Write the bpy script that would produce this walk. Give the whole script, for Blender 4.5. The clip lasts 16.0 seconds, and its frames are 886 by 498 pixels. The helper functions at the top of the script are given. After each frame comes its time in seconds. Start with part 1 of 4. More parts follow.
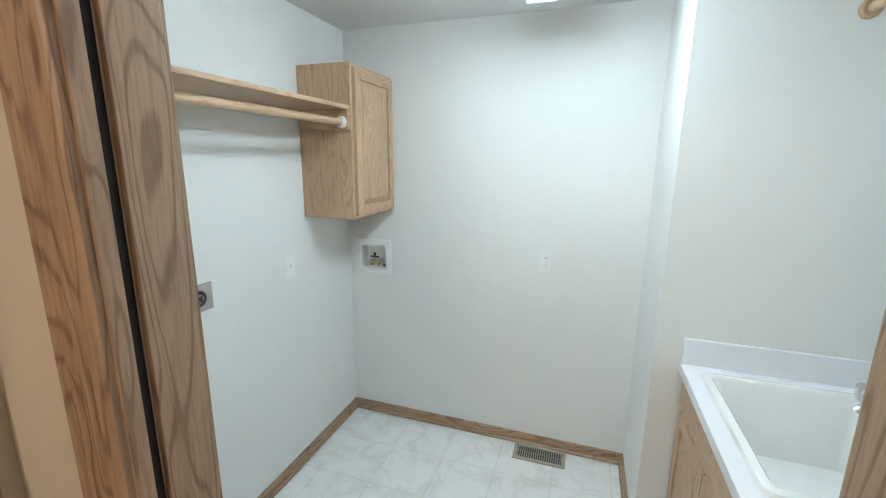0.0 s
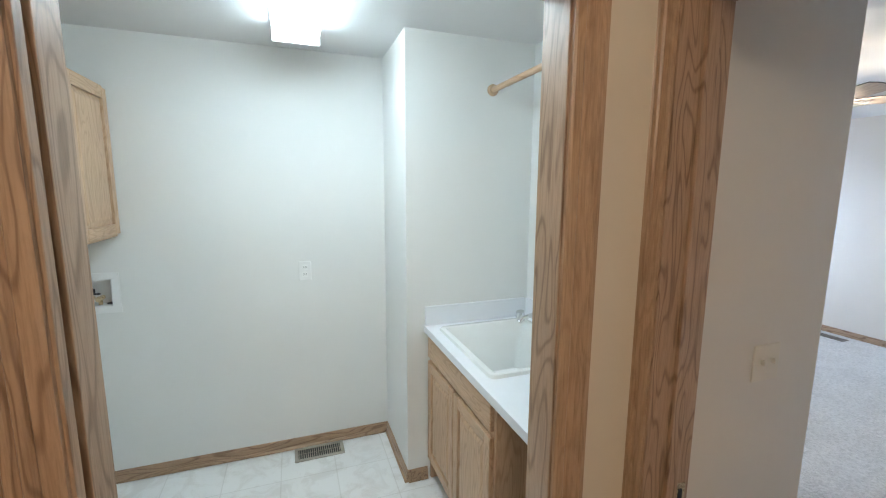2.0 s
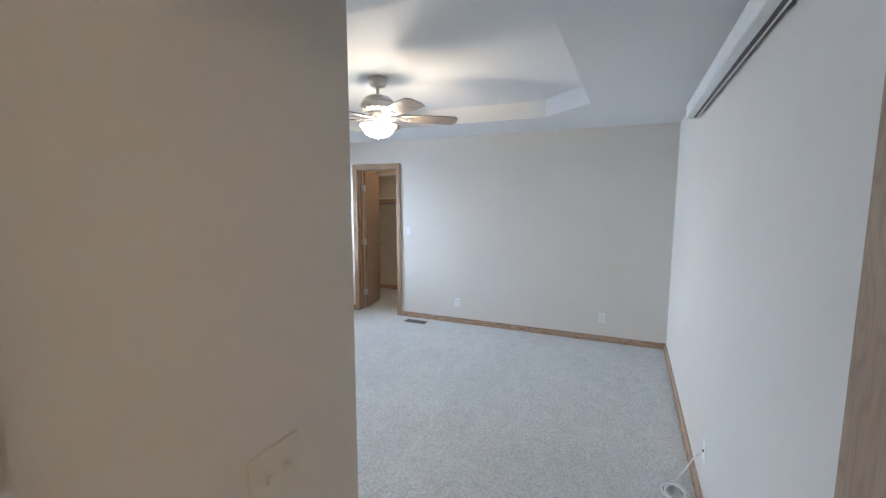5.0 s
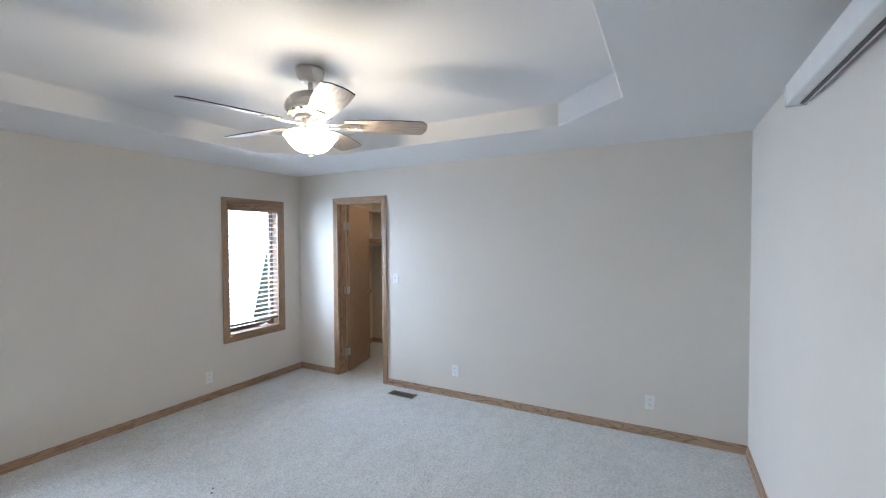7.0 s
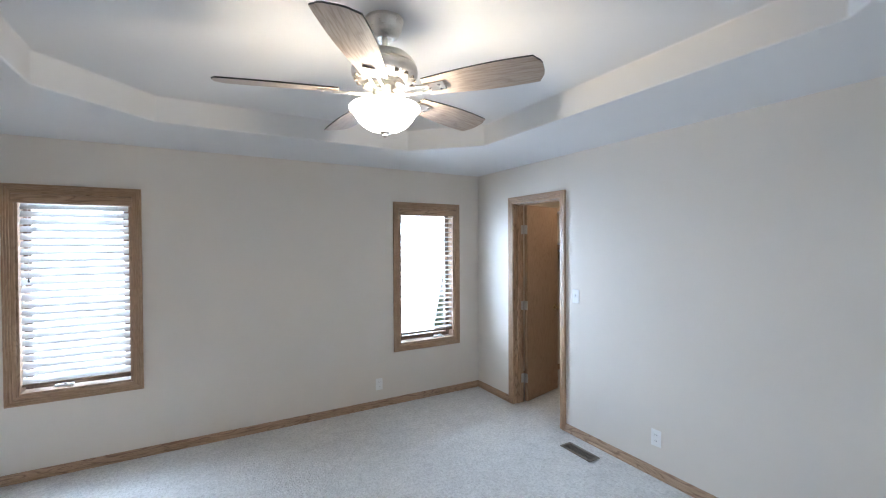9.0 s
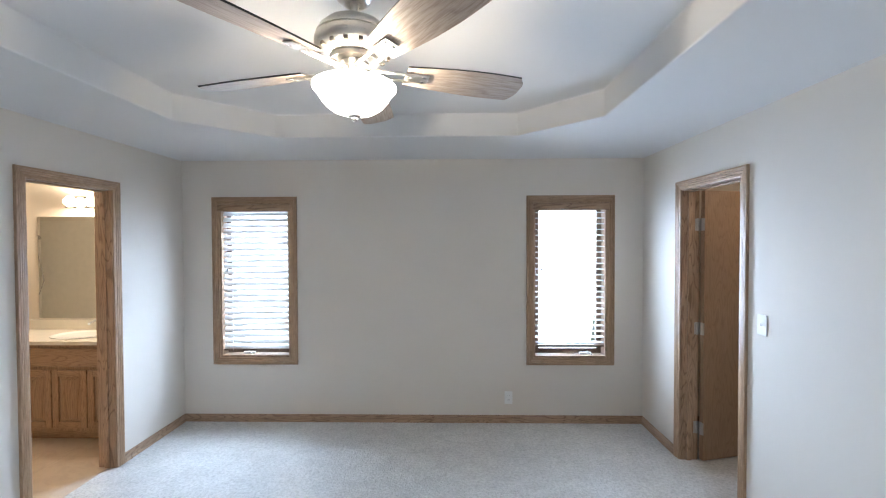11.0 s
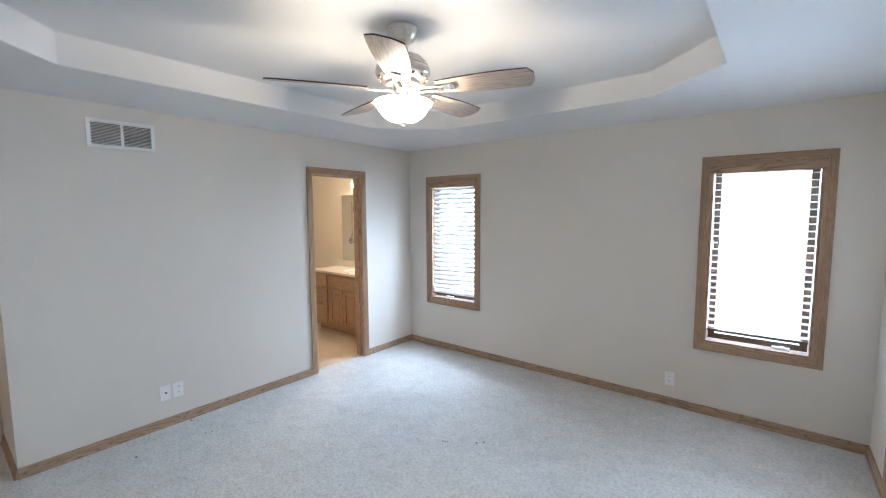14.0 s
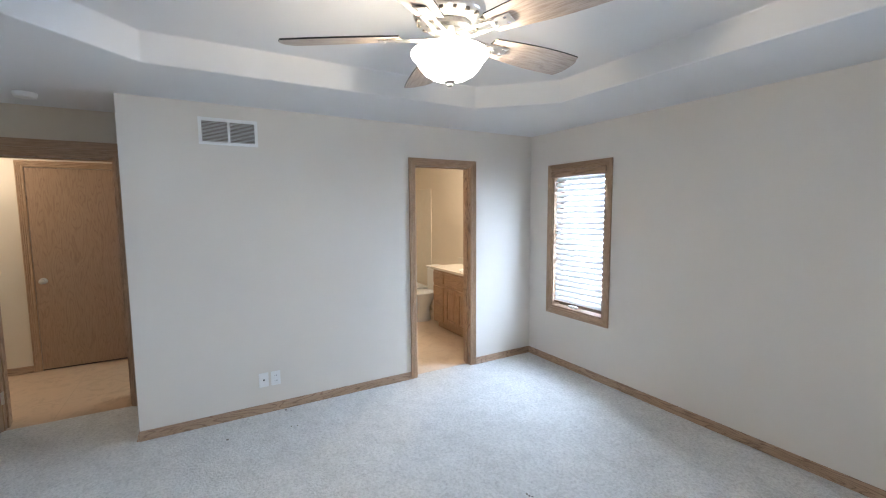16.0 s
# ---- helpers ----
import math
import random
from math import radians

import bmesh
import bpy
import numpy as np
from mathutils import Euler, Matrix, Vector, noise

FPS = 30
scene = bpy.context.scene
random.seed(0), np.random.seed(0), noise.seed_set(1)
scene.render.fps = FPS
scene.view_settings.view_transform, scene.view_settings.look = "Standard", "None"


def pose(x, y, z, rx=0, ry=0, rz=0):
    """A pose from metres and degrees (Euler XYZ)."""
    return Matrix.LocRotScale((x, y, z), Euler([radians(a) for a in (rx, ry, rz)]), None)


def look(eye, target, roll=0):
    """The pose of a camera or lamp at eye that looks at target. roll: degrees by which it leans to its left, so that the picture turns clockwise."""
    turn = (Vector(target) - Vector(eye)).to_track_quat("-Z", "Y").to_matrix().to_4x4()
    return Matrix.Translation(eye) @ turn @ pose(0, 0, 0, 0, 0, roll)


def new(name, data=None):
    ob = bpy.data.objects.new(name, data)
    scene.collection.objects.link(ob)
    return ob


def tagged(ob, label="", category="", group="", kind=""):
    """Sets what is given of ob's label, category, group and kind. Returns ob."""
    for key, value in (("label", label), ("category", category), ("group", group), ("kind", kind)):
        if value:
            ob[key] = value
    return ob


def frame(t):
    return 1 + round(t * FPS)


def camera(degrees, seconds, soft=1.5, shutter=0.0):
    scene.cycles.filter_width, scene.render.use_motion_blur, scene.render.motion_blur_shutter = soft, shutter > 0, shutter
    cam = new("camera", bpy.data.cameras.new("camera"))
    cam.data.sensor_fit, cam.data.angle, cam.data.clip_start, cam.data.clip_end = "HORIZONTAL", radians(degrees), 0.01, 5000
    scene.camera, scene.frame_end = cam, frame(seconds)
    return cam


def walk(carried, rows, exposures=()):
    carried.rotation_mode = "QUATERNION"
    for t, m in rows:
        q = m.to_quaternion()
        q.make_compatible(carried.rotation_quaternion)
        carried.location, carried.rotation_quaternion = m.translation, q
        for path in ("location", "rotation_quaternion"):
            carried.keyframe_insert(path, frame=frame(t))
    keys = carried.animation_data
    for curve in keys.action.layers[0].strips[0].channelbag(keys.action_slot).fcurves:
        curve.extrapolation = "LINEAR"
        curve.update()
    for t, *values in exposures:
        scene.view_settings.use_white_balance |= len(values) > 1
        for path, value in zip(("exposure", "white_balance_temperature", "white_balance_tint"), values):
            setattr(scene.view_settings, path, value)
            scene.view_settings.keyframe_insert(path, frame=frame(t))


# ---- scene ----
cam = camera(93.3, 16.0, soft=1.15)
PATH = [
    (0, (0.369, 0.139, 1.688), (-0.261, 1.99, 1.266), 0.5),
    (0.5, (0.339, 0.028, 1.684), (-0.03, 1.956, 1.301), 0.5),
    (1, (0.268, -0.07, 1.686), (0.246, 1.896, 1.323), 0.4),
    (1.5, (0.183, -0.126, 1.661), (0.526, 1.816, 1.329), 0.2),
    (2, (0.13, -0.183, 1.644), (0.798, 1.679, 1.351), 0.3),
    (2.5, (0.115, -0.212, 1.639), (1.081, 1.519, 1.37), 0.1),
    (3, (0.17, -0.214, 1.647), (1.389, 1.349, 1.381), -0.1),
    (3.5, (0.297, -0.166, 1.646), (1.73, 1.2, 1.366), 0.1),
    (4, (0.487, -0.099, 1.648), (2.094, 1.055, 1.359), 0.1),
    (4.5, (0.709, 0.0, 1.62), (2.465, 0.918, 1.346), 0.2),
    (4.7, (0.794, 0.027, 1.625), (2.593, 0.857, 1.356), 0.2),
    (6.8, (2.036, 0.105, 1.62), (3.829, 0.989, 1.565), -0.2),
    (7, (2.144, 0.17, 1.636), (3.905, 1.117, 1.581), -0.3),
    (7.5, (2.43, 0.212, 1.649), (4.065, 1.362, 1.598), -0.2),
    (8, (2.675, 0.179, 1.61), (4.132, 1.549, 1.577), -0.5),
    (8.5, (2.953, 0.236, 1.628), (4.2, 1.799, 1.599), -0.5),
    (9, (3.201, 0.29, 1.644), (4.194, 2.025, 1.617), -0.3),
    (9.5, (3.466, 0.356, 1.655), (4.195, 2.218, 1.627), -0.2),
    (10, (3.715, 0.45, 1.651), (4.186, 2.394, 1.624), -0.2),
    (12.5, (4.895, 0.408, 1.687), (4.159, 2.265, 1.595), -0.3),
    (13, (5.096, 0.375, 1.663), (4.162, 2.139, 1.536), -0.4),
    (13.5, (5.241, 0.329, 1.667), (4.141, 1.991, 1.504), -0.3),
    (14, (5.366, 0.354, 1.665), (4.124, 1.911, 1.483), -0.3),
    (14.5, (5.445, 0.501, 1.667), (4.057, 1.929, 1.473), -0.3),
    (15, (5.409, 0.643, 1.67), (3.896, 1.935, 1.472), -0.2),
    (15.5, (5.328, 0.844, 1.65), (3.709, 2.002, 1.451), -0.3),
    (16, (5.264, 1.074, 1.623), (3.543, 2.074, 1.436), -0.4),
]
walk(cam, [(t, look(eye, target, roll)) for t, eye, target, roll in PATH], [(0, 0.75), (2, 0.72), (3.5, 0.6), (7, 0.5), (10, 0.5), (13, 0.56), (16, 0.65)])

# ---- world, sun and lamps ----
world = bpy.data.worlds.new("sky")
scene.world = world
world.use_nodes = True
wn = world.node_tree
sky = wn.nodes.new("ShaderNodeTexSky")
sky.sky_type, sky.sun_disc = "NISHITA", False
sky.sun_elevation, sky.sun_rotation = radians(42), radians(200)
wn.links.new(sky.outputs[0], wn.nodes["Background"].inputs[0])
wn.nodes["Background"].inputs[1].default_value = 0.15
SUN_AIM = pose(0, 0, 0, 48, 0, -20)
sun = new("sun", bpy.data.lights.new("sun", "SUN"))
sun.data.energy, sun.data.angle, sun.data.color = 1.5, radians(10), (1, 0.96, 0.9)
sun.matrix_world = SUN_AIM


def window_light(x0, x1, z0, z1, watts):
    lamp = new("window_daylight", bpy.data.lights.new("window_daylight", "AREA"))
    lamp.data.shape, lamp.data.size, lamp.data.size_y = "RECTANGLE", x1 - x0, z1 - z0
    lamp.data.spread = radians(150)
    lamp.data.energy, lamp.data.color = watts, (0.575, 0.745, 1.0)
    lamp.matrix_world = pose((x0 + x1) / 2, 4.58, (z0 + z1) / 2, -72, 0, 0)


def bulb(x, y, z, watts, color, radius=0.05):
    lamp = new("bulb_light", bpy.data.lights.new("bulb_light", "POINT"))
    lamp.data.energy, lamp.data.color, lamp.data.shadow_soft_size = watts, color, radius
    lamp.location = (x, y, z)


FAN = (3.862, 1.924)
window_light(2.04, 2.74, 0.56, 2.02, 86)
window_light(4.92, 5.64, 0.56, 2.02, 70)
bulb(FAN[0], FAN[1], 2.185, 27, (1, 0.85, 0.66), 0.035)
bulb(-0.05, -0.95, 2.2, 10.0, (1, 0.90, 0.78), 0.08)
bulb(0.95, 4.12, 2.02, 38, (1, 0.85, 0.68), 0.06)
bulb(6.75, 3.0, 2.25, 4, (1, 0.80, 0.62), 0.06)

# ---- materials ----


def material(name, rough=0.6, metal=0.0):
    m = bpy.data.materials.new(name)
    m.use_nodes = True
    b = m.node_tree.nodes["Principled BSDF"]
    b.inputs["Roughness"].default_value, b.inputs["Metallic"].default_value = rough, metal
    return m, m.node_tree, b


def node(tree, kind, **inputs):
    n = tree.nodes.new(kind)
    for key, value in inputs.items():
        n.inputs[key.replace("_", " ")].default_value = value
    return n


def coords(tree, scale=(1, 1, 1), source="Object"):
    tc = tree.nodes.new("ShaderNodeTexCoord")
    mp = tree.nodes.new("ShaderNodeMapping")
    mp.inputs["Scale"].default_value = scale
    tree.links.new(tc.outputs[source], mp.inputs[0])
    return mp.outputs[0]


def ramp(tree, source, stops):
    r = tree.nodes.new("ShaderNodeValToRGB")
    while len(r.color_ramp.elements) < len(stops):
        r.color_ramp.elements.new(0.5)
    for e, (at, c) in zip(r.color_ramp.elements, stops):
        e.position, e.color = at, (*c, 1)
    tree.links.new(source, r.inputs[0])
    return r.outputs[0]


def bump(tree, b, source, strength, distance=0.002):
    n = node(tree, "ShaderNodeBump", Strength=strength, Distance=distance)
    tree.links.new(source, n.inputs["Height"])
    tree.links.new(n.outputs[0], b.inputs["Normal"])
    return n


def mixed(tree, a, b, factor, mode="MULTIPLY"):
    m = tree.nodes.new("ShaderNodeMix")
    m.data_type, m.blend_type = "RGBA", mode
    if isinstance(factor, float):
        m.inputs[0].default_value = factor
    else:
        tree.links.new(factor, m.inputs[0])
    tree.links.new(a, m.inputs[6])
    tree.links.new(b, m.inputs[7])
    return m.outputs[2]


def plaster(name, color, grain=260, strength=0.12):
    m, t, b = material(name, 0.72)
    v = coords(t)
    big = node(t, "ShaderNodeTexNoise", Scale=1.3, Detail=3)
    fine = node(t, "ShaderNodeTexNoise", Scale=grain, Detail=3)
    t.links.new(v, big.inputs[0]), t.links.new(v, fine.inputs[0])
    lo = tuple(c * 0.965 for c in color)
    t.links.new(ramp(t, big.outputs[0], [(0.3, lo), (0.7, color)]), b.inputs["Base Color"])
    bump(t, b, fine.outputs[0], strength, 0.0015)
    return m


def oak(name, axis, light, dark, rough=0.38, figure=1.0, pore=0.75):
    """Oak with its grain along the axis: fine pores and wide flame figure."""
    m, t, b = material(name, rough)
    s = [1.0, 1.0, 1.0]
    s["xyz".index(axis)] = 0.05
    stretch = coords(t, tuple(c * 220 for c in s))
    fine = node(t, "ShaderNodeTexNoise", Scale=1.0, Detail=4, Roughness=0.7)
    t.links.new(stretch, fine.inputs[0])
    s2 = [1.0, 1.0, 1.0]
    s2["xyz".index(axis)] = 0.16
    wide = coords(t, tuple(s2))
    flow = node(t, "ShaderNodeTexNoise", Scale=9.0, Detail=2, Distortion=0.4)
    t.links.new(wide, flow.inputs[0])
    ring = t.nodes.new("ShaderNodeMath")
    ring.operation = "MULTIPLY"
    ring.inputs[1].default_value = 95.0
    t.links.new(flow.outputs[0], ring.inputs[0])
    wave = t.nodes.new("ShaderNodeMath")
    wave.operation = "SINE"
    t.links.new(ring.outputs[0], wave.inputs[0])
    mid = tuple((a + c) / 2 for a, c in zip(light, dark))
    deep = tuple(a + (c - a) * figure for a, c in zip(light, dark))
    figured = ramp(t, wave.outputs[0], [(0.0, light), (0.55, tuple((a * 2 + c) / 3 for a, c in zip(light, mid))), (1.0, deep)])
    pores = ramp(t, fine.outputs[0], [(0.36, (0.62, 0.56, 0.5)), (0.56, (1, 1, 1))])
    t.links.new(mixed(t, figured, pores, pore), b.inputs["Base Color"])
    bump(t, b, fine.outputs[0], 0.18, 0.001)
    return m


def metal(name, color, rough, brushed=0.0):
    m, t, b = material(name, rough, 1.0)
    b.inputs["Base Color"].default_value = (*color, 1)
    n = node(t, "ShaderNodeTexNoise", Scale=60.0, Detail=3)
    t.links.new(coords(t, (1, 1, 12)), n.inputs[0])
    lo, hi = [(0.3, (rough * 0.8,) * 3), (0.7, (rough * 1.25,) * 3)]
    t.links.new(ramp(t, n.outputs[0], [lo, hi]), b.inputs["Roughness"])
    return m


def enamel(name, color, rough=0.35, wear=0.05):
    m, t, b = material(name, rough)
    n = node(t, "ShaderNodeTexNoise", Scale=14.0, Detail=4)
    t.links.new(coords(t), n.inputs[0])
    t.links.new(ramp(t, n.outputs[0], [(0.3, tuple(c * (1 - wear) for c in color)), (0.7, color)]), b.inputs["Base Color"])
    return m


def carpet(name, color):
    """Cut pile: tufts, clumps that lean together, and broad paler tracks."""
    m, t, b = material(name, 0.95)
    v = coords(t)
    tuft = node(t, "ShaderNodeTexVoronoi", Scale=85.0)
    clump = node(t, "ShaderNodeTexNoise", Scale=48.0, Detail=5, Roughness=0.75)
    lay = node(t, "ShaderNodeTexNoise", Scale=9.0, Detail=8, Roughness=0.8, Distortion=0.6)
    track = node(t, "ShaderNodeTexNoise", Scale=2.2, Detail=2)
    for n in (tuft, clump, lay, track):
        t.links.new(v, n.inputs[0])
    base = ramp(t, lay.outputs[0], [(0.36, tuple(c * 0.84 for c in color)), (0.58, color)])
    fleck = ramp(t, clump.outputs[0], [(0.35, (0.46, 0.455, 0.44)), (0.56, (1, 1, 1))])
    broad = ramp(t, track.outputs[0], [(0.35, (0.95, 0.95, 0.95)), (0.65, (1, 1, 1))])
    t.links.new(mixed(t, mixed(t, base, fleck, 0.52), broad, 1.0), b.inputs["Base Color"])
    first = node(t, "ShaderNodeBump", Strength=0.7, Distance=0.006)
    t.links.new(tuft.outputs[0], first.inputs["Height"])
    second = bump(t, b, clump.outputs[0], 0.8, 0.008)
    t.links.new(first.outputs[0], second.inputs["Normal"])
    b.inputs["Sheen Weight"].default_value = 0.2
    return m


def sheet_vinyl(name, color, vein, tile):
    m, t, b = material(name, 0.3)
    v = coords(t)
    br = node(t, "ShaderNodeTexBrick", Scale=1.0)
    br.offset, br.squash = 0.0, 1.0
    br.inputs["Brick Width"].default_value = br.inputs["Row Height"].default_value = tile
    br.inputs["Mortar Size"].default_value, br.inputs["Mortar Smooth"].default_value = 0.004, 0.6
    br.inputs["Color1"].default_value = (1, 1, 1, 1)
    br.inputs["Color2"].default_value = (0.965, 0.965, 0.97, 1)
    br.inputs["Mortar"].default_value = (0.86, 0.85, 0.84, 1)
    cloud = node(t, "ShaderNodeTexNoise", Scale=7.0, Detail=7, Roughness=0.65, Distortion=1.2)
    t.links.new(v, br.inputs[0]), t.links.new(v, cloud.inputs[0])
    base = ramp(t, cloud.outputs[0], [(0.38, vein), (0.52, color)])
    t.links.new(mixed(t, base, br.outputs[0], 1.0), b.inputs["Base Color"])
    bump(t, b, cloud.outputs[0], 0.06, 0.001)
    return m


def glowing(name, color, strength):
    m, t, b = material(name, 0.4)
    b.inputs["Base Color"].default_value = (0.9, 0.9, 0.88, 1)
    b.inputs["Emission Color"].default_value = (*color, 1)
    b.inputs["Emission Strength"].default_value = strength
    return m


WALL = plaster("wall_paint_greige", (0.75, 0.70, 0.635))
WALL_WARM = plaster("wall_paint_beige", (0.68, 0.60, 0.49))
WALL_LAUNDRY = plaster("wall_paint_laundry", (0.80, 0.80, 0.785))
CEIL = plaster("ceiling_paint", (0.76, 0.76, 0.76), 90, 0.3)
LIGHT, DARK = (0.43, 0.285, 0.185), (0.27, 0.165, 0.10)
OAK = {a: oak("oak_" + a, a, LIGHT, DARK, 0.38, 1.0, 0.6) for a in "xyz"}
PALE = {a: oak("pale_oak_" + a, a, (0.58, 0.39, 0.25), (0.44, 0.275, 0.16), 0.4, 0.7, 0.4) for a in "xyz"}
STRAIGHT = {a: oak("straight_oak_" + a, a, (0.45, 0.30, 0.19), (0.33, 0.205, 0.12), 0.36, 0.45, 0.6) for a in "xyz"}
BATH_OAK = {a: oak("bath_oak_" + a, a, (0.41, 0.26, 0.155), (0.29, 0.17, 0.095), 0.4, 0.8) for a in "xyz"}
SLAB = oak("flush_door_oak", "z", (0.37, 0.245, 0.16), (0.30, 0.19, 0.12), 0.35, 0.8, 0.45)
# oak with the backlit shade of sash and bottom rail in its colour
SHADED_OAK = {a: oak("backlit_oak_" + a, a, (0.17, 0.105, 0.065), (0.11, 0.065, 0.04), 0.45, 0.8) for a in "xyz"}
BLADE = oak("grey_washed_blade", "x", (0.44, 0.365, 0.31), (0.34, 0.275, 0.23), 0.45, 0.7)
CARPET = carpet("pale_carpet", (0.72, 0.71, 0.685))
CLOSET_CARPET = CARPET
VINYL = sheet_vinyl("marbled_vinyl", (0.86, 0.86, 0.85), (0.77, 0.76, 0.74), 0.305)
BATH_VINYL = sheet_vinyl("pale_tan_vinyl", (0.66, 0.53, 0.40), (0.60, 0.47, 0.35), 0.6)
HALL_VINYL = sheet_vinyl("tan_vinyl", (0.54, 0.37, 0.24), (0.46, 0.31, 0.20), 0.6)
WHITE = enamel("white_plastic", (0.86, 0.86, 0.85), 0.35)
IVORY = enamel("almond_plastic", (0.74, 0.68, 0.58), 0.35)
LAMINATE = enamel("white_laminate", (0.82, 0.83, 0.86), 0.28, 0.02)
CREAM = enamel("cream_marble", (0.74, 0.68, 0.58), 0.2)
PORCELAIN = enamel("white_porcelain", (0.84, 0.84, 0.82), 0.12, 0.02)
SLATPAINT = enamel("white_slat", (0.80, 0.79, 0.76), 0.4)


def let_light_through(m, color, share):
    """Thin plastic: part of the light that falls on one face leaves by the other."""
    t = m.node_tree
    through_plastic = node(t, "ShaderNodeBsdfTranslucent", Color=(*color, 1))
    mix = node(t, "ShaderNodeMixShader")
    mix.inputs[0].default_value = share
    t.links.new(t.nodes["Principled BSDF"].outputs[0], mix.inputs[1])
    t.links.new(through_plastic.outputs[0], mix.inputs[2])
    t.links.new(mix.outputs[0], t.nodes["Material Output"].inputs[0])


SLAT = enamel("thin_white_slat", (0.80, 0.79, 0.77), 0.4)
let_light_through(SLAT, (0.78, 0.77, 0.75), 0.12)
NICKEL = metal("brushed_nickel", (0.62, 0.59, 0.55), 0.32)
CHROME = metal("chrome", (0.75, 0.75, 0.76), 0.1)
BRASS = metal("brass", (0.66, 0.54, 0.36), 0.26)
STEEL = metal("stainless_plate", (0.55, 0.54, 0.52), 0.35)
BLACK = enamel("black_plastic", (0.02, 0.02, 0.022), 0.4)
VENTPAINT = enamel("taupe_register_paint", (0.42, 0.38, 0.32), 0.45, 0.12)
BROWNVENT = enamel("brown_register_paint", (0.16, 0.13, 0.10), 0.45, 0.15)
BOWL = glowing("frosted_lit_glass", (1.0, 0.93, 0.84), 10.0)
TUBE = glowing("lit_acrylic_lens", (0.72, 0.905, 1.0), 12.5)
BULB = glowing("lit_warm_globe", (1.0, 0.82, 0.62), 5.0)
SIDING = enamel("white_lap_siding", (0.75, 0.76, 0.78), 0.6)
ROOFING = enamel("grey_shingle", (0.12, 0.12, 0.12), 0.9, 0.2)
GRASS = enamel("lawn", (0.07, 0.10, 0.035), 0.9, 0.3)
GLASS, gt, gb = material("clear_glass", 0.02)
gb.inputs["Transmission Weight"].default_value = 1.0
gb.inputs["IOR"].default_value = 1.45
MIRROR, mt, mb = material("silvered_mirror", 0.01, 1.0)
mb.inputs["Base Color"].default_value = (0.9, 0.92, 0.91, 1)
DARKGLASS, dt, db = material("dark_window_glass", 0.05)
db.inputs["Base Color"].default_value = (0.03, 0.035, 0.04, 1)

# ---- builders ----


def box(bm, x0, x1, y0, y1, z0, z1, bevel=0.0, seg=2):
    x0, x1, y0, y1, z0, z1 = min(x0, x1), max(x0, x1), min(y0, y1), max(y0, y1), min(z0, z1), max(z0, z1)
    r = bmesh.ops.create_cube(bm, size=1.0)
    vs = r["verts"]
    for v in vs:
        v.co = Vector(((x0 + x1) / 2 + v.co.x * (x1 - x0), (y0 + y1) / 2 + v.co.y * (y1 - y0), (z0 + z1) / 2 + v.co.z * (z1 - z0)))
    if bevel:
        es = {e for v in vs for e in v.link_edges}
        bmesh.ops.bevel(bm, geom=list(es), offset=bevel, segments=seg, affect="EDGES", profile=0.5)
    return bm


def boxes(*lots, bevel=0.0):
    bm = bmesh.new()
    for lot in lots:
        box(bm, *lot, bevel=bevel)
    return bm


def lathe(profile, n=40, axis="z"):
    """A turned body from (radius, height) pairs."""
    bm = bmesh.new()
    rings = []
    for r, z in profile:
        rings.append([bm.verts.new((max(r, 1e-4) * math.cos(2 * math.pi * i / n), max(r, 1e-4) * math.sin(2 * math.pi * i / n), z)) for i in range(n)])
    for a, b in zip(rings, rings[1:]):
        for i in range(n):
            bm.faces.new((a[i], a[(i + 1) % n], b[(i + 1) % n], b[i]))
    for ring in (rings[0], rings[-1]):
        bm.faces.new(ring)
    bmesh.ops.recalc_face_normals(bm, faces=bm.faces)
    if axis != "z":
        turn = {"x": Matrix.Rotation(math.pi / 2, 4, "Y"), "y": Matrix.Rotation(-math.pi / 2, 4, "X"), "-y": Matrix.Rotation(math.pi / 2, 4, "X"), "-x": Matrix.Rotation(-math.pi / 2, 4, "Y")}[axis]
        bm.transform(turn)
    return bm


def tube(points, radius, n=8):
    """A round rod along a smooth line."""
    bm = bmesh.new()
    pts = [Vector(p) for p in points]
    rings = []
    for i, p in enumerate(pts):
        d = (pts[min(i + 1, len(pts) - 1)] - pts[max(i - 1, 0)]).normalized()
        up = Vector((0, 0, 1)) if abs(d.z) < 0.9 else Vector((1, 0, 0))
        a = d.cross(up).normalized()
        b = d.cross(a)
        rings.append([bm.verts.new(p + radius * (a * math.cos(2 * math.pi * k / n) + b * math.sin(2 * math.pi * k / n))) for k in range(n)])
    for a, b in zip(rings, rings[1:]):
        for k in range(n):
            bm.faces.new((a[k], a[(k + 1) % n], b[(k + 1) % n], b[k]))
    bm.faces.new(rings[0]), bm.faces.new(rings[-1])
    bmesh.ops.recalc_face_normals(bm, faces=bm.faces)
    return bm


def mesh_of(name, bm, mat, smooth=False):
    me = bpy.data.meshes.new(name)
    bm.to_mesh(me)
    bm.free()
    me.materials.append(mat)
    if smooth:
        me.polygons.foreach_set("use_smooth", [True] * len(me.polygons))
        me.set_sharp_from_angle(angle=radians(40))
    return me


def part(name, bm, mat, parent, label="", smooth=False, m=None):
    ob = new(name, mesh_of(name, bm, mat, smooth))
    ob.parent = parent
    if m is not None:
        ob.matrix_basis = m
    return tagged(ob, label)


def thing(name, place, label, category, group="", kind=""):
    ob = new(name)
    ob.empty_display_size = 0.1
    ob.matrix_basis = place
    return tagged(ob, label, category, group, kind)


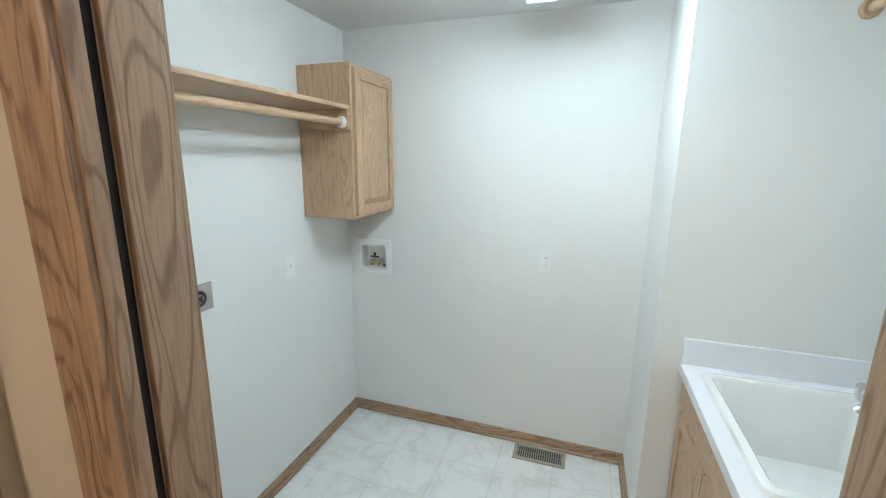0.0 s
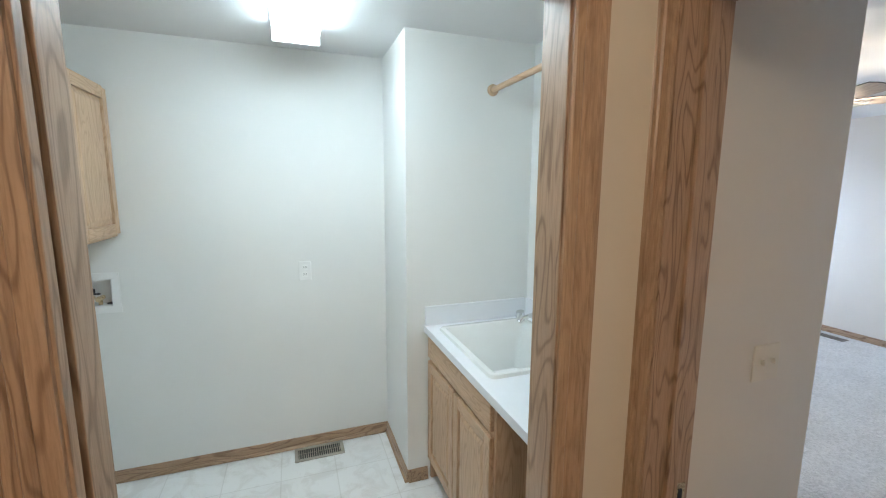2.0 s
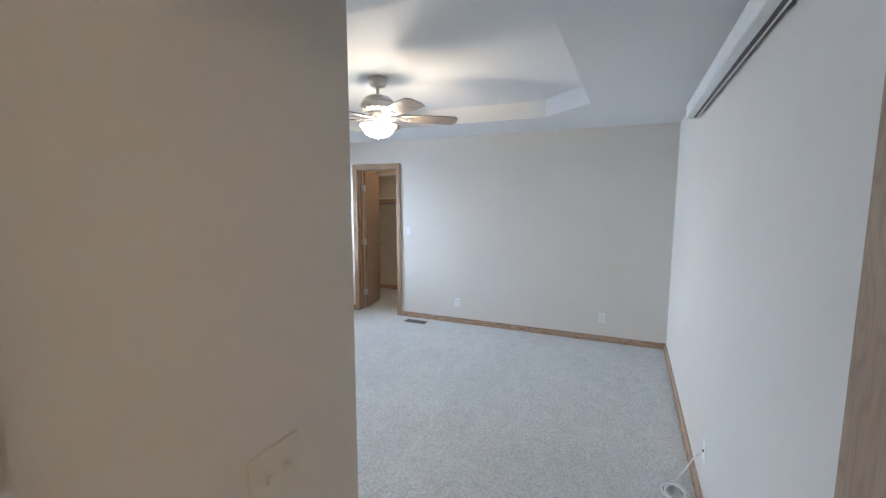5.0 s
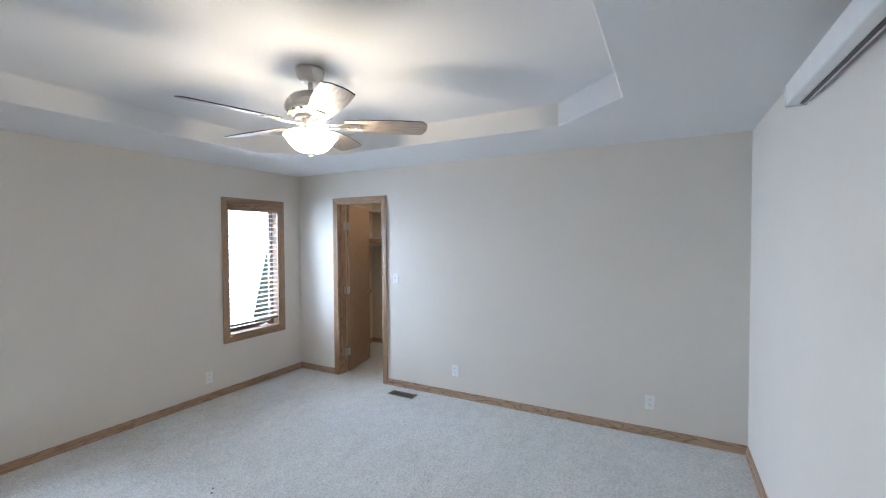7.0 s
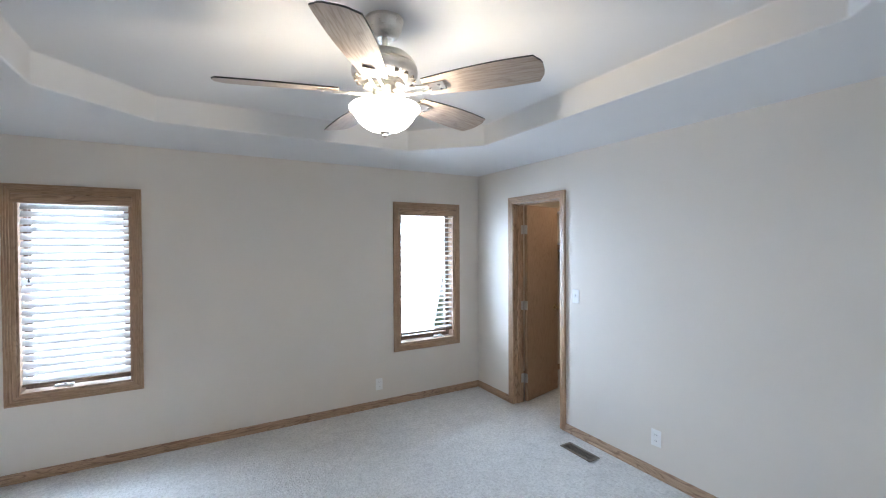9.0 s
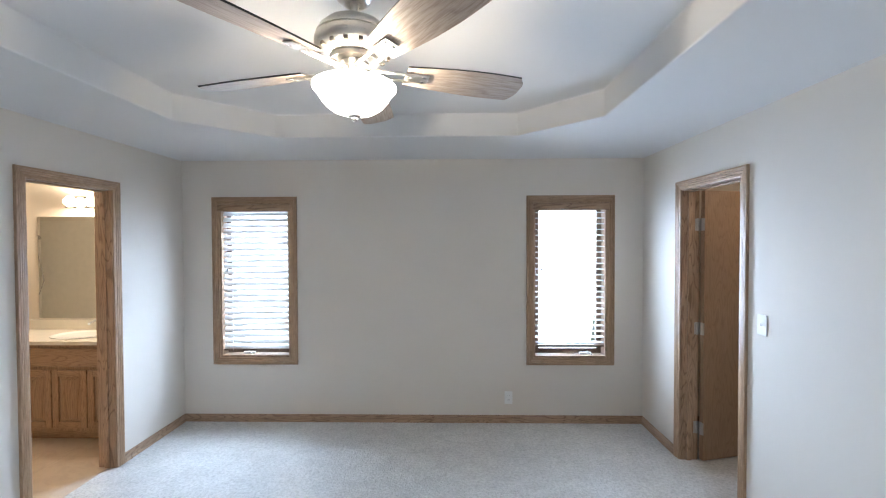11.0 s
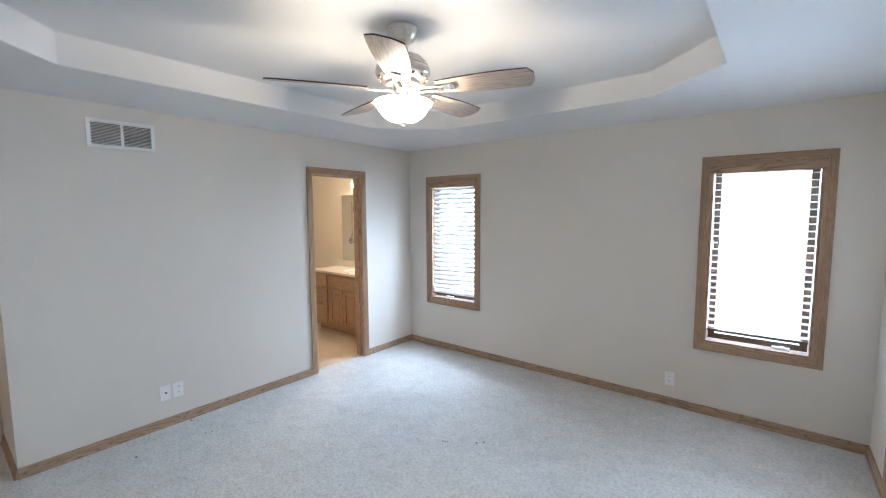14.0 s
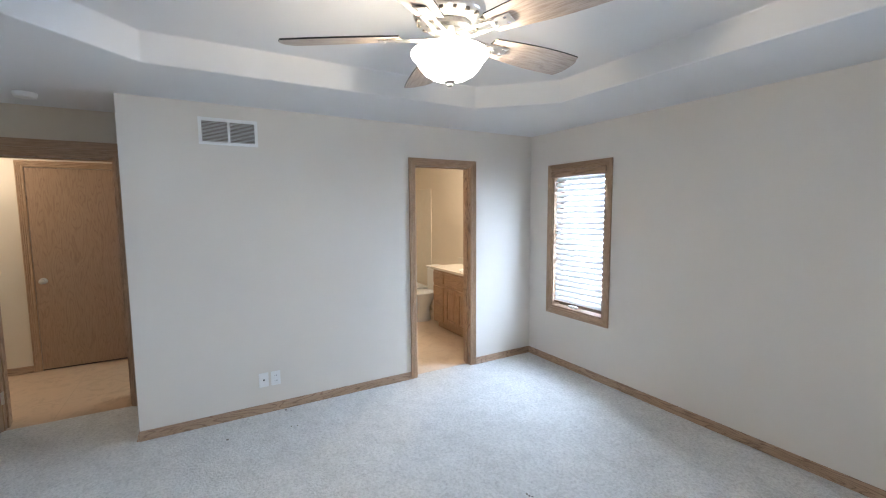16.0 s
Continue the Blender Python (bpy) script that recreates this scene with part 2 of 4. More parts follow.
def setting(name, bm, mat, label, category):
    return tagged(new(name, mesh_of(name, bm, mat)), label, category, kind="structure")


CASING = [(0, 0.0), (0, 0.009), (0.08, 0.012), (0.30, 0.013), (0.34, 0.010), (0.40, 0.015), (0.52, 0.016), (0.56, 0.012), (0.62, 0.017), (0.74, 0.018), (0.78, 0.014), (0.84, 0.019), (0.97, 0.019), (1.0, 0.016), (1.0, 0.0)]
BASE = [(0, 0.0), (0, 0.021), (0.10, 0.020), (0.20, 0.016), (0.25, 0.012), (0.62, 0.012), (0.70, 0.009), (0.80, 0.009), (0.93, 0.006), (1.0, 0.003), (1.0, 0.0)]


def moulding(a, b, across, out, width, profile, mitre0=0.0, mitre1=0.0):
    """A moulded strip from a to b: its profile runs across, and stands out from the wall."""
    bm = bmesh.new()
    a, b, across, out = Vector(a), Vector(b), Vector(across), Vector(out)
    d = (b - a).normalized()
    ends = []
    for p, mit in ((a, mitre0), (b, mitre1)):
        ends.append([bm.verts.new(p + across * (u * width) + out * h + d * (mit * u * width)) for u, h in profile])
    n = len(profile)
    for i in range(n):
        j = (i + 1) % n
        bm.faces.new((ends[0][i], ends[0][j], ends[1][j], ends[1][i]))
    bm.faces.new(ends[0]), bm.faces.new(ends[1])
    bmesh.ops.recalc_face_normals(bm, faces=bm.faces)
    return bm


def along(v):
    return "x" if abs(v[0]) > 0.5 else "y"


def casing(parent, o, u, n, w, z0, z1, width, woods, foot=True):
    """Casing round an opening whose lower corner is o, that runs w along u, on the face with the normal n."""
    o, u, n = Vector(o), Vector(u), Vector(n)
    lo, hi, up = o + Vector((0, 0, z0)), o + Vector((0, 0, z1)), Vector((0, 0, 1))
    bot = 0.0 if foot else -1.0
    part("casing", moulding(lo, hi, -u, n, width, CASING, bot, 1.0), STRAIGHT["z"], parent)
    part("casing", moulding(lo + u * w, hi + u * w, u, n, width, CASING, bot, 1.0), STRAIGHT["z"], parent)
    part("casing", moulding(hi, hi + u * w, up, n, width, CASING, -1.0, 1.0), STRAIGHT[along(u)], parent)
    if not foot:
        part("casing", moulding(lo, lo + u * w, -up, n, width, CASING, -1.0, 1.0), STRAIGHT[along(u)], parent)


def baseboard(a, b, out, woods=None):
    woods = woods or OAK
    d = Vector(b) - Vector(a)
    setting("baseboard", moulding((*a, 0.002), (*b, 0.002), (0, 0, 1), (*out, 0), 0.066, BASE), woods[along(d)], "oak baseboard along the foot of the wall", "baseboard")


def knob(parent, place, mat, name="handle"):
    """A round knob on its rose; it points along local y."""
    k = part(name, lathe([(0.0, 0), (0.032, 0), (0.032, 0.004), (0.026, 0.008), (0.011, 0.010), (0.010, 0.030), (0.020, 0.036), (0.027, 0.046), (0.027, 0.056), (0.020, 0.064), (0.0, 0.066)], 24, "y"), mat, parent, "polished brass round knob", True, place)
    return k


def hinge(parent, place):
    bm = boxes((-0.0015, 0.0015, -0.020, 0.020, -0.045, 0.045))
    k = lathe([(0.006, -0.047), (0.006, 0.047)], 10)
    me = bpy.data.meshes.new("t")
    k.to_mesh(me)
    bm.from_mesh(me)
    k.free()
    part("hinge", bm, STEEL, parent, "pale metal butt hinge", False, place)


def cover_plate(name, place, mat, label, style, group=""):
    """A wall plate with its face towards local -y."""
    t = thing(name, place, label, name.replace("_", " "), group)
    half = 0.058 if style == "double" else 0.036
    part("plate", boxes((-half, half, -0.006, 0.0, -0.058, 0.058), bevel=0.003), mat, t)
    if style == "outlet":
        for dz in (-0.021, 0.021):
            s = part("socket", boxes((-0.016, 0.016, -0.0085, -0.0062, dz - 0.014, dz + 0.014), bevel=0.004), mat, t)
            for dx in (-0.006, 0.006):
                part("slot", boxes((dx - 0.0012, dx + 0.0012, -0.0092, -0.0088, dz - 0.002, dz + 0.007)), BLACK, s)
    elif style == "jack":
        part("jack", lathe([(0.0, 0), (0.007, 0), (0.007, 0.006), (0.0, 0.007)], 14, "-y"), BLACK, t, "black coaxial jack", True, pose(0, -0.006, 0))
    elif style == "switch":
        part("toggle", boxes((-0.005, 0.005, -0.018, -0.006, -0.004, 0.012), bevel=0.002), mat, t)
    elif style == "double":
        for dx in (-0.023, 0.023):
            part("toggle", boxes((dx - 0.004, dx + 0.004, -0.018, -0.006, -0.004, 0.012), bevel=0.002), mat, t)
    return t


# ---- walls, floors and ceilings ----
N, E, W, S, H, TRAY = 4.255, 5.935, 1.725, -0.37, 2.405, 2.57
VEST, HALL_N, LAUN_S, DOOR_W, DOOR_E = 0.63, 0.55, 0.643, 0.885, 1.03
LW, LB, JX, JY, LE = -1.035, 2.43, 0.675, 1.90, 1.40
HW, HS = -0.42, -1.45
BD0, BD1, DH = -0.262, 0.505, 2.035
WIN = ((2.072, 2.722), (4.948, 5.608))
WZ0, WZ1 = 0.598, 2.005
BATH0, BATH1 = 2.835, 3.447
CL0, CL1 = 2.985, 3.62
LD0, LD1 = -0.158, 0.652
PK_S, PK_N = 0.455, 0.572
T, J = 0.12, 0.0125

setting("wall_north", boxes(
    (W - T, WIN[0][0], N, N + 0.15, 0, TRAY + 0.15), (WIN[0][1], WIN[1][0], N, N + 0.15, 0, TRAY + 0.15), (WIN[1][1], E + T, N, N + 0.15, 0, TRAY + 0.15),
    *[(a, b, N, N + 0.15, 0, WZ0) for a, b in WIN], *[(a, b, N, N + 0.15, WZ1, TRAY + 0.15) for a, b in WIN]), WALL, "pale greige painted bedroom wall with two windows", "wall")
setting("wall_east", boxes((E, E + T, S, CL0 - J, 0, H + 0.1), (E, E + T, CL1 + J, N, 0, H + 0.1), (E, E + T, CL0 - J, CL1 + J, DH + J, H + 0.1)), WALL, "pale greige painted bedroom wall with the closet doorway", "wall")
setting("wall_west", boxes((W - T, W, VEST, BATH0 - J, 0, H + 0.1), (W - T, W, BATH1 + J, N, 0, H + 0.1), (W - T, W, BATH0 - J, BATH1 + J, DH + J, H + 0.1)), WALL, "pale greige painted bedroom wall with the bathroom doorway", "wall")
setting("wall_south", boxes((DOOR_E, E + T, S - T, S, 0, H + 0.1)), WALL, "pale greige painted bedroom wall", "wall")
setting("wall_entry_north", boxes((DOOR_E, W - T, VEST, VEST + T, 0, H + 0.1)), WALL, "greige painted side wall of the bedroom entry", "wall")
setting("wall_entry", boxes((DOOR_W, DOOR_E, BD1 + J, LAUN_S + 0.08, 0, H + 0.1), (DOOR_W, DOOR_E, HS, BD0 - J, 0, H + 0.1), (DOOR_W, DOOR_E, BD0 - J, BD1 + J, DH + J, H + 0.1)), WALL_WARM, "beige painted wall with the bedroom doorway", "wall")
SLOT0, SLOT1, TR0, TR1 = 0.478, 0.498, 0.592, 0.612
setting("wall_laundry_south", boxes(
    (LW - T, LD0 - 0.012, PK_S, SLOT0, 0, H + 0.1), (LW - T, LD0 - 0.012, SLOT1, PK_N, 0, H + 0.1), (LD1 + 0.012, DOOR_W, HALL_N, LAUN_S, 0, H + 0.1),
    (LD0 - 0.012, LD1 + 0.012, HALL_N, TR0, DH + 0.012, H + 0.1), (LD0 - 0.012, LD1 + 0.012, TR1, LAUN_S, DH + 0.012, H + 0.1)), WALL_WARM, "beige painted wall with the pocket doorway", "wall")
setting("wall_laundry_west", boxes((LW - T, LW, PK_N, LB + 0.1, 0, H + 0.1)), WALL_LAUNDRY, "pale painted laundry wall", "wall")
setting("wall_laundry_north", boxes((LW, -0.962, LB, LB + 0.1, 0, H + 0.1), (-0.787, JX, LB, LB + 0.1, 0, H + 0.1), (-0.962, -0.787, LB, LB + 0.1, 0, 1.012), (-0.962, -0.787, LB, LB + 0.1, 1.156, H + 0.1), (-0.962, -0.787, LB + 0.085, LB + 0.1, 1.012, 1.156)), WALL_LAUNDRY, "pale painted back wall of the laundry", "wall")
setting("wall_laundry_jog", boxes((JX, LE + T, JY, LB + 0.1, 0, H + 0.1)), WALL_LAUNDRY, "pale painted boxed-out corner of the laundry", "wall")
setting("wall_laundry_east", boxes((LE, LE + T, LAUN_S + 0.09, JY, 0, H + 0.1)), WALL_LAUNDRY, "pale painted laundry wall beside the sink", "wall")
setting("wall_hall_west", boxes((HW - T, HW, HS, PK_S, 0, H + 0.1)), WALL_WARM, "beige painted hall wall", "wall")
setting("wall_hall_south", boxes((HW - T, DOOR_W, HS - T, HS, 0, H + 0.1)), WALL_WARM, "beige painted hall wall", "wall")
BX, BS = -1.3, 2.55
setting("wall_bath_south", boxes((BX, W - T, BS - 0.015, BS, 0, H + 0.1)), WALL_WARM, "beige painted bathroom wall", "wall")
setting("wall_bath_west", boxes((BX - T, BX, BS - 0.015, N + 0.15, 0, H + 0.1)), WALL_WARM, "beige painted bathroom wall", "wall")
setting("wall_bath_north", boxes((BX, W - T, N, N + 0.15, 0, H + 0.1)), WALL_WARM, "beige painted bathroom wall behind the vanity", "wall")
CX = 7.40
setting("wall_closet_east", boxes((CX, CX + T, 1.9, N + 0.15, 0, H + 0.1)), WALL_WARM, "beige painted closet wall", "wall")
setting("wall_closet_north", boxes((E + T, CX, N, N + 0.15, 0, H + 0.1)), WALL_WARM, "beige painted closet wall", "wall")
setting("wall_closet_south", boxes((E + T, CX + T, 1.9 - T, 1.9, 0, H + 0.1)), WALL_WARM, "beige painted closet wall", "wall")

setting("floor", boxes((DOOR_E, E + T + 0.0, S - T, N + 0.15, -0.1, 0.0)), CARPET, "pale cut-pile carpet with worn spots", "carpet")
setting("floor_closet", boxes((E + T, CX + T, 1.9 - T, N + 0.15, -0.1, 0.0)), CLOSET_CARPET, "pale carpet in the closet", "carpet")
setting("floor_hall", boxes((HW - T, DOOR_E, HS - T, LAUN_S - 0.05, -0.1, -0.004)), HALL_VINYL, "tan sheet vinyl hall floor", "floor")
setting("floor_laundry", boxes((LW - T, DOOR_E, LAUN_S - 0.05, LB + 0.1, -0.1, -0.002)), VINYL, "white marbled sheet vinyl in a tile pattern", "floor")
setting("floor_laundry_nook", boxes((DOOR_E, LE, LAUN_S + 0.095, JY, 0.0005, 0.003)), VINYL, "white marbled sheet vinyl under the counter", "floor")
setting("floor_bath", boxes((BX - T, W - 0.055, BS - 0.015, N + 0.15, -0.1, 0.004)), BATH_VINYL, "pale tan sheet vinyl bathroom floor", "floor")


def tray_ceiling():
    """The flat soffit with an eight-sided tray sunk upwards into it."""
    x0, x1, y0, y1, c = 2.50, 5.12, 0.40, 3.43, 0.45
    octagon = [(x0 + c, y0), (x1 - c, y0), (x1, y0 + c), (x1, y1 - c), (x1 - c, y1), (x0 + c, y1), (x0, y1 - c), (x0, y0 + c)]
    bm = bmesh.new()
    low = [bm.verts.new((*p, H)) for p in octagon]
    top = [bm.verts.new((*p, TRAY)) for p in octagon]
    out = [bm.verts.new(p) for p in ((W, S, H), (E, S, H), (E, N, H), (W, N, H))]
    for i in range(8):
        bm.faces.new((low[i], low[(i + 1) % 8], top[(i + 1) % 8], top[i]))
    bm.faces.new(top)
    for k, (a, b) in enumerate(((0, 1), (2, 3), (4, 5), (6, 7))):
        bm.faces.new((out[k], out[(k + 1) % 4], low[b], low[a]))
        bm.faces.new((out[(k + 1) % 4], low[(b + 1) % 8], low[b]))
    edges = [e for e in bm.edges if all(v in low + top for v in e.verts)]
    bmesh.ops.bevel(bm, geom=edges, offset=0.008, segments=2, affect="EDGES", profile=0.5)
    bmesh.ops.recalc_face_normals(bm, faces=bm.faces)
    return bm


setting("ceiling", tray_ceiling(), CEIL, "white ceiling with a raised eight-sided tray", "ceiling")
setting("ceiling_above", boxes((W - T, E + T, S - T, N + 0.15, TRAY + 0.15, TRAY + 0.2)), CEIL, "deck over the tray ceiling", "ceiling")
setting("ceiling_entry", boxes((DOOR_E, W, S, VEST, H, H + 0.1)), CEIL, "white ceiling of the bedroom entry", "ceiling")
setting("ceiling_laundry", boxes((LW, LE, PK_N, LB, H, H + 0.1)), CEIL, "white textured laundry ceiling", "ceiling")
setting("ceiling_hall", boxes((HW, DOOR_W, HS, HALL_N, H, H + 0.1)), CEIL, "white hall ceiling", "ceiling")
setting("ceiling_bath", boxes((BX, W - T, BS, N, H, H + 0.1)), CEIL, "white bathroom ceiling", "ceiling")
setting("ceiling_closet", boxes((E + T, CX, 1.9, N, H, H + 0.1)), CEIL, "white closet ceiling", "ceiling")

# baseboards
CW = 0.068
baseboard((W, N), (E, N), (0, -1))
baseboard((E, S), (E, CL0 - CW), (-1, 0))
baseboard((E, CL1 + CW), (E, N - 0.012), (-1, 0))
baseboard((W, VEST), (W, BATH0 - CW), (1, 0))
baseboard((W, BATH1 + CW), (W, N - 0.012), (1, 0))
baseboard((DOOR_E + 0.02, S), (E - 0.012, S), (0, 1))
baseboard((DOOR_E + 0.02, VEST), (W + 0.012, VEST), (0, -1))
baseboard((LW, PK_N), (LW, LB), (1, 0))
baseboard((LW + 0.012, LB), (JX, LB), (0, -1))
baseboard((JX, JY - 0.012), (JX, LB - 0.012), (-1, 0))
baseboard((JX, JY), (0.79, JY), (0, -1))
baseboard((HW, HS), (HW, -0.396 - CW), (1, 0))
baseboard((HW, 0.361 + CW), (HW, PK_S), (1, 0))
baseboard((E + T, N), (CX, N), (0, -1))
baseboard((CX, 1.9), (CX, N - 0.012), (-1, 0))

# ---- doorways and doors ----


def doorway(name, label, axis, at0, at1, a, b, faces, woods, stop=0.0, height=DH):
    """Jambs and casings that line an opening through a wall from at0 to at1 across, a to b along."""
    d = thing(name, pose(0, 0, 0), label, "door frame", kind="structure")

    def lot(along0, along1, across0, across1, z0, z1):
        return (across0, across1, along0, along1, z0, z1) if axis == "y" else (along0, along1, across0, across1, z0, z1)
    t = 0.012
    part("jamb", boxes(lot(a - t, a, at0 - 0.001, at1 + 0.001, 0, height), bevel=0.001), woods["z"], d)
    part("jamb", boxes(lot(b, b + t, at0 - 0.001, at1 + 0.001, 0, height), bevel=0.001), woods["z"], d)
    part("jamb", boxes(lot(a - t, b + t, at0 - 0.001, at1 + 0.001, height, height + t), bevel=0.001), woods[axis], d)
    if stop:
        s0, s1 = stop, stop + 0.035
        part("stop", boxes(lot(a, a + 0.011, s0, s1, 0, height), bevel=0.002), woods["z"], d)
        part("stop", boxes(lot(b - 0.011, b, s0, s1, 0, height), bevel=0.002), woods["z"], d)
        part("stop", boxes(lot(a + 0.011, b - 0.011, s0, s1, height - 0.011, height), bevel=0.002), woods[axis], d)
    for face in faces:
        n = -1 if face == at0 else 1
        if axis == "y":
            casing(d, (face, a - 0.005, 0), (0, 1, 0), (n, 0, 0), b - a + 0.01, 0, height + 0.005, CW - 0.004, woods)
        else:
            casing(d, (a - 0.005, face, 0), (1, 0, 0), (0, n, 0), b - a + 0.01, 0, height + 0.005, CW - 0.004, woods)
    return d


closet_frame = doorway("door_frame_closet", "oak closet door frame with fluted casing", "y", E, E + T, CL0, CL1, (E, E + T), OAK, E + 0.04)
bath_frame = doorway("door_frame_bath", "oak bathroom door frame with fluted casing", "y", W - T, W, BATH0, BATH1, (W - T, W), OAK, W - 0.075)
entry_frame = doorway("door_frame_bedroom", "oak bedroom door frame with fluted casing", "y", DOOR_W, DOOR_E, BD0, BD1, (DOOR_W, DOOR_E), OAK, DOOR_E - 0.08)
part("strike_plate", boxes((DOOR_E - 0.04, DOOR_E - 0.008, BD1 - 0.002, BD1 + 0.002, 0.86, 0.92), bevel=0.001), BRASS, entry_frame, "brass strike plate")
part("strike_hole", boxes((DOOR_E - 0.031, DOOR_E - 0.018, BD1 - 0.003, BD1 - 0.0022, 0.875, 0.905)), BLACK, entry_frame)
for z in (0.25, 1.0, 1.78):
    hinge(closet_frame, pose(E + T - 0.006, CL1 - 0.002, z, 0, 0, 90))
    hinge(entry_frame, pose(DOOR_E - 0.004, BD0 + 0.003, z, 0, 0, 90))

part("head_board", boxes((DOOR_E + 0.0005, DOOR_E + 0.017, BD0 - 0.072, BD1 + 0.072, DH + 0.070, DH + 0.128), bevel=0.003), STRAIGHT["y"], entry_frame)

# the pocket doorway: its west jamb is split by the slot
pocket = thing("door_frame_laundry", pose(0, 0, 0), "oak pocket doorway with a dark slot in its jamb", "door frame", kind="structure")
part("jamb", boxes((LD0 - 0.012, LD0, PK_S, SLOT0, 0, DH), bevel=0.0015), OAK["z"], pocket)
part("jamb", boxes((LD0 - 0.012, LD0, SLOT1, PK_N, 0, DH), bevel=0.0015), OAK["z"], pocket)
part("jamb", boxes((LD1, LD1 + 0.012, HALL_N, LAUN_S, 0, DH), bevel=0.0015), OAK["z"], pocket)
part("head_jamb", boxes((LD0, LD1, HALL_N, TR0, DH, DH + 0.012), bevel=0.001), OAK["x"], pocket)
part("head_jamb", boxes((LD0, LD1, TR1, LAUN_S, DH, DH + 0.012), bevel=0.001), OAK["x"], pocket)
# black box added in the slot to stand for the pocket's shade
part("slot_shade", boxes((LD0 - 0.06, LD0 - 0.014, SLOT0 + 0.0005, SLOT1 - 0.0005, 0, DH)), BLACK, pocket, "black filler for the shade inside the pocket slot")
part("track", boxes((LD0, LD1, TR0 + 0.004, TR1 - 0.004, DH + 0.03, DH + 0.05)), BLACK, pocket, "dark pocket door track")
for face, west, n in ((HALL_N, PK_S, -1), (LAUN_S, PK_N, 1)):
    part("casing", moulding((LD0 - 0.005, west, 0), (LD0 - 0.005, west, DH + 0.005), (-1, 0, 0), (0, n, 0), 0.078, CASING, 0, 1.0), OAK["z"], pocket)
    part("casing", moulding((LD1 + 0.005, face, 0), (LD1 + 0.005, face, DH + 0.005), (1, 0, 0), (0, n, 0), 0.078, CASING, 0, 1.0), STRAIGHT["z"], pocket)
    part("casing", moulding((LD0 - 0.005, face, DH + 0.005), (LD1 + 0.005, face, DH + 0.005), (0, 0, 1), (0, n, 0), 0.078, CASING, 0, 1.0), STRAIGHT["x"], pocket)



def flush_leaf(name, place, width, label, mat, knob_mat, hinged=True, knob_side=1):
    """A flush door leaf; hinge edge at the origin, leaf along local x, 35 mm thick along local y."""
    d = thing(name, place, label, "door", kind="")
    part("leaf", boxes((0, width, 0, 0.035, 0.012, DH - 0.004), bevel=0.0015), mat, d)
    knob(d, pose(width - 0.065, 0.035, 0.93), knob_mat)
    knob(d, pose(width - 0.065, 0.0, 0.93, 0, 0, 180), knob_mat)
    part("latch_plate", boxes((width - 0.0005, width + 0.0015, 0.006, 0.029, 0.90, 0.96)), BRASS, d, "brass latch plate")
    if hinged:
        for z in (0.25, 1.0, 1.78):
            hinge(d, pose(-0.001, 0.018, z, 0, 0, 0))
    return d


flush_leaf("closet_door", pose(E + T + 0.022, CL1 - 0.042, 0, 0, 0, 14), 0.585, "flush oak closet door standing open into the closet", SLAB, BRASS)
flush_leaf("bedroom_door", pose(DOOR_E + 0.006, BD0 - 0.040, 0, 0, 0, -1.0), 0.755, "flush oak bedroom door standing open against the wall", SLAB, BRASS)
HD0, HD1, HDH = -0.39, 0.355, 2.065
hall_door = thing("hall_door", pose(HW, 0, 0), "closed flush oak door in the hall with a round knob", "door")
part("leaf", boxes((0.002, 0.010, HD0, HD1, 0.014, HDH), bevel=0.001), SLAB, hall_door)
part("shadow_gap", boxes((0.0005, 0.0018, HD0 - 0.004, HD1 + 0.004, 0.0, HDH + 0.004)), BLACK, hall_door)
knob(hall_door, pose(0.010, HD0 + 0.065, 0.93, 0, 0, -90), NICKEL)
casing(hall_door, (0, HD0 - 0.006, 0), (0, 1, 0), (1, 0, 0), HD1 - HD0 + 0.012, 0, HDH + 0.006, 0.064, OAK)

# ---- windows and blinds ----


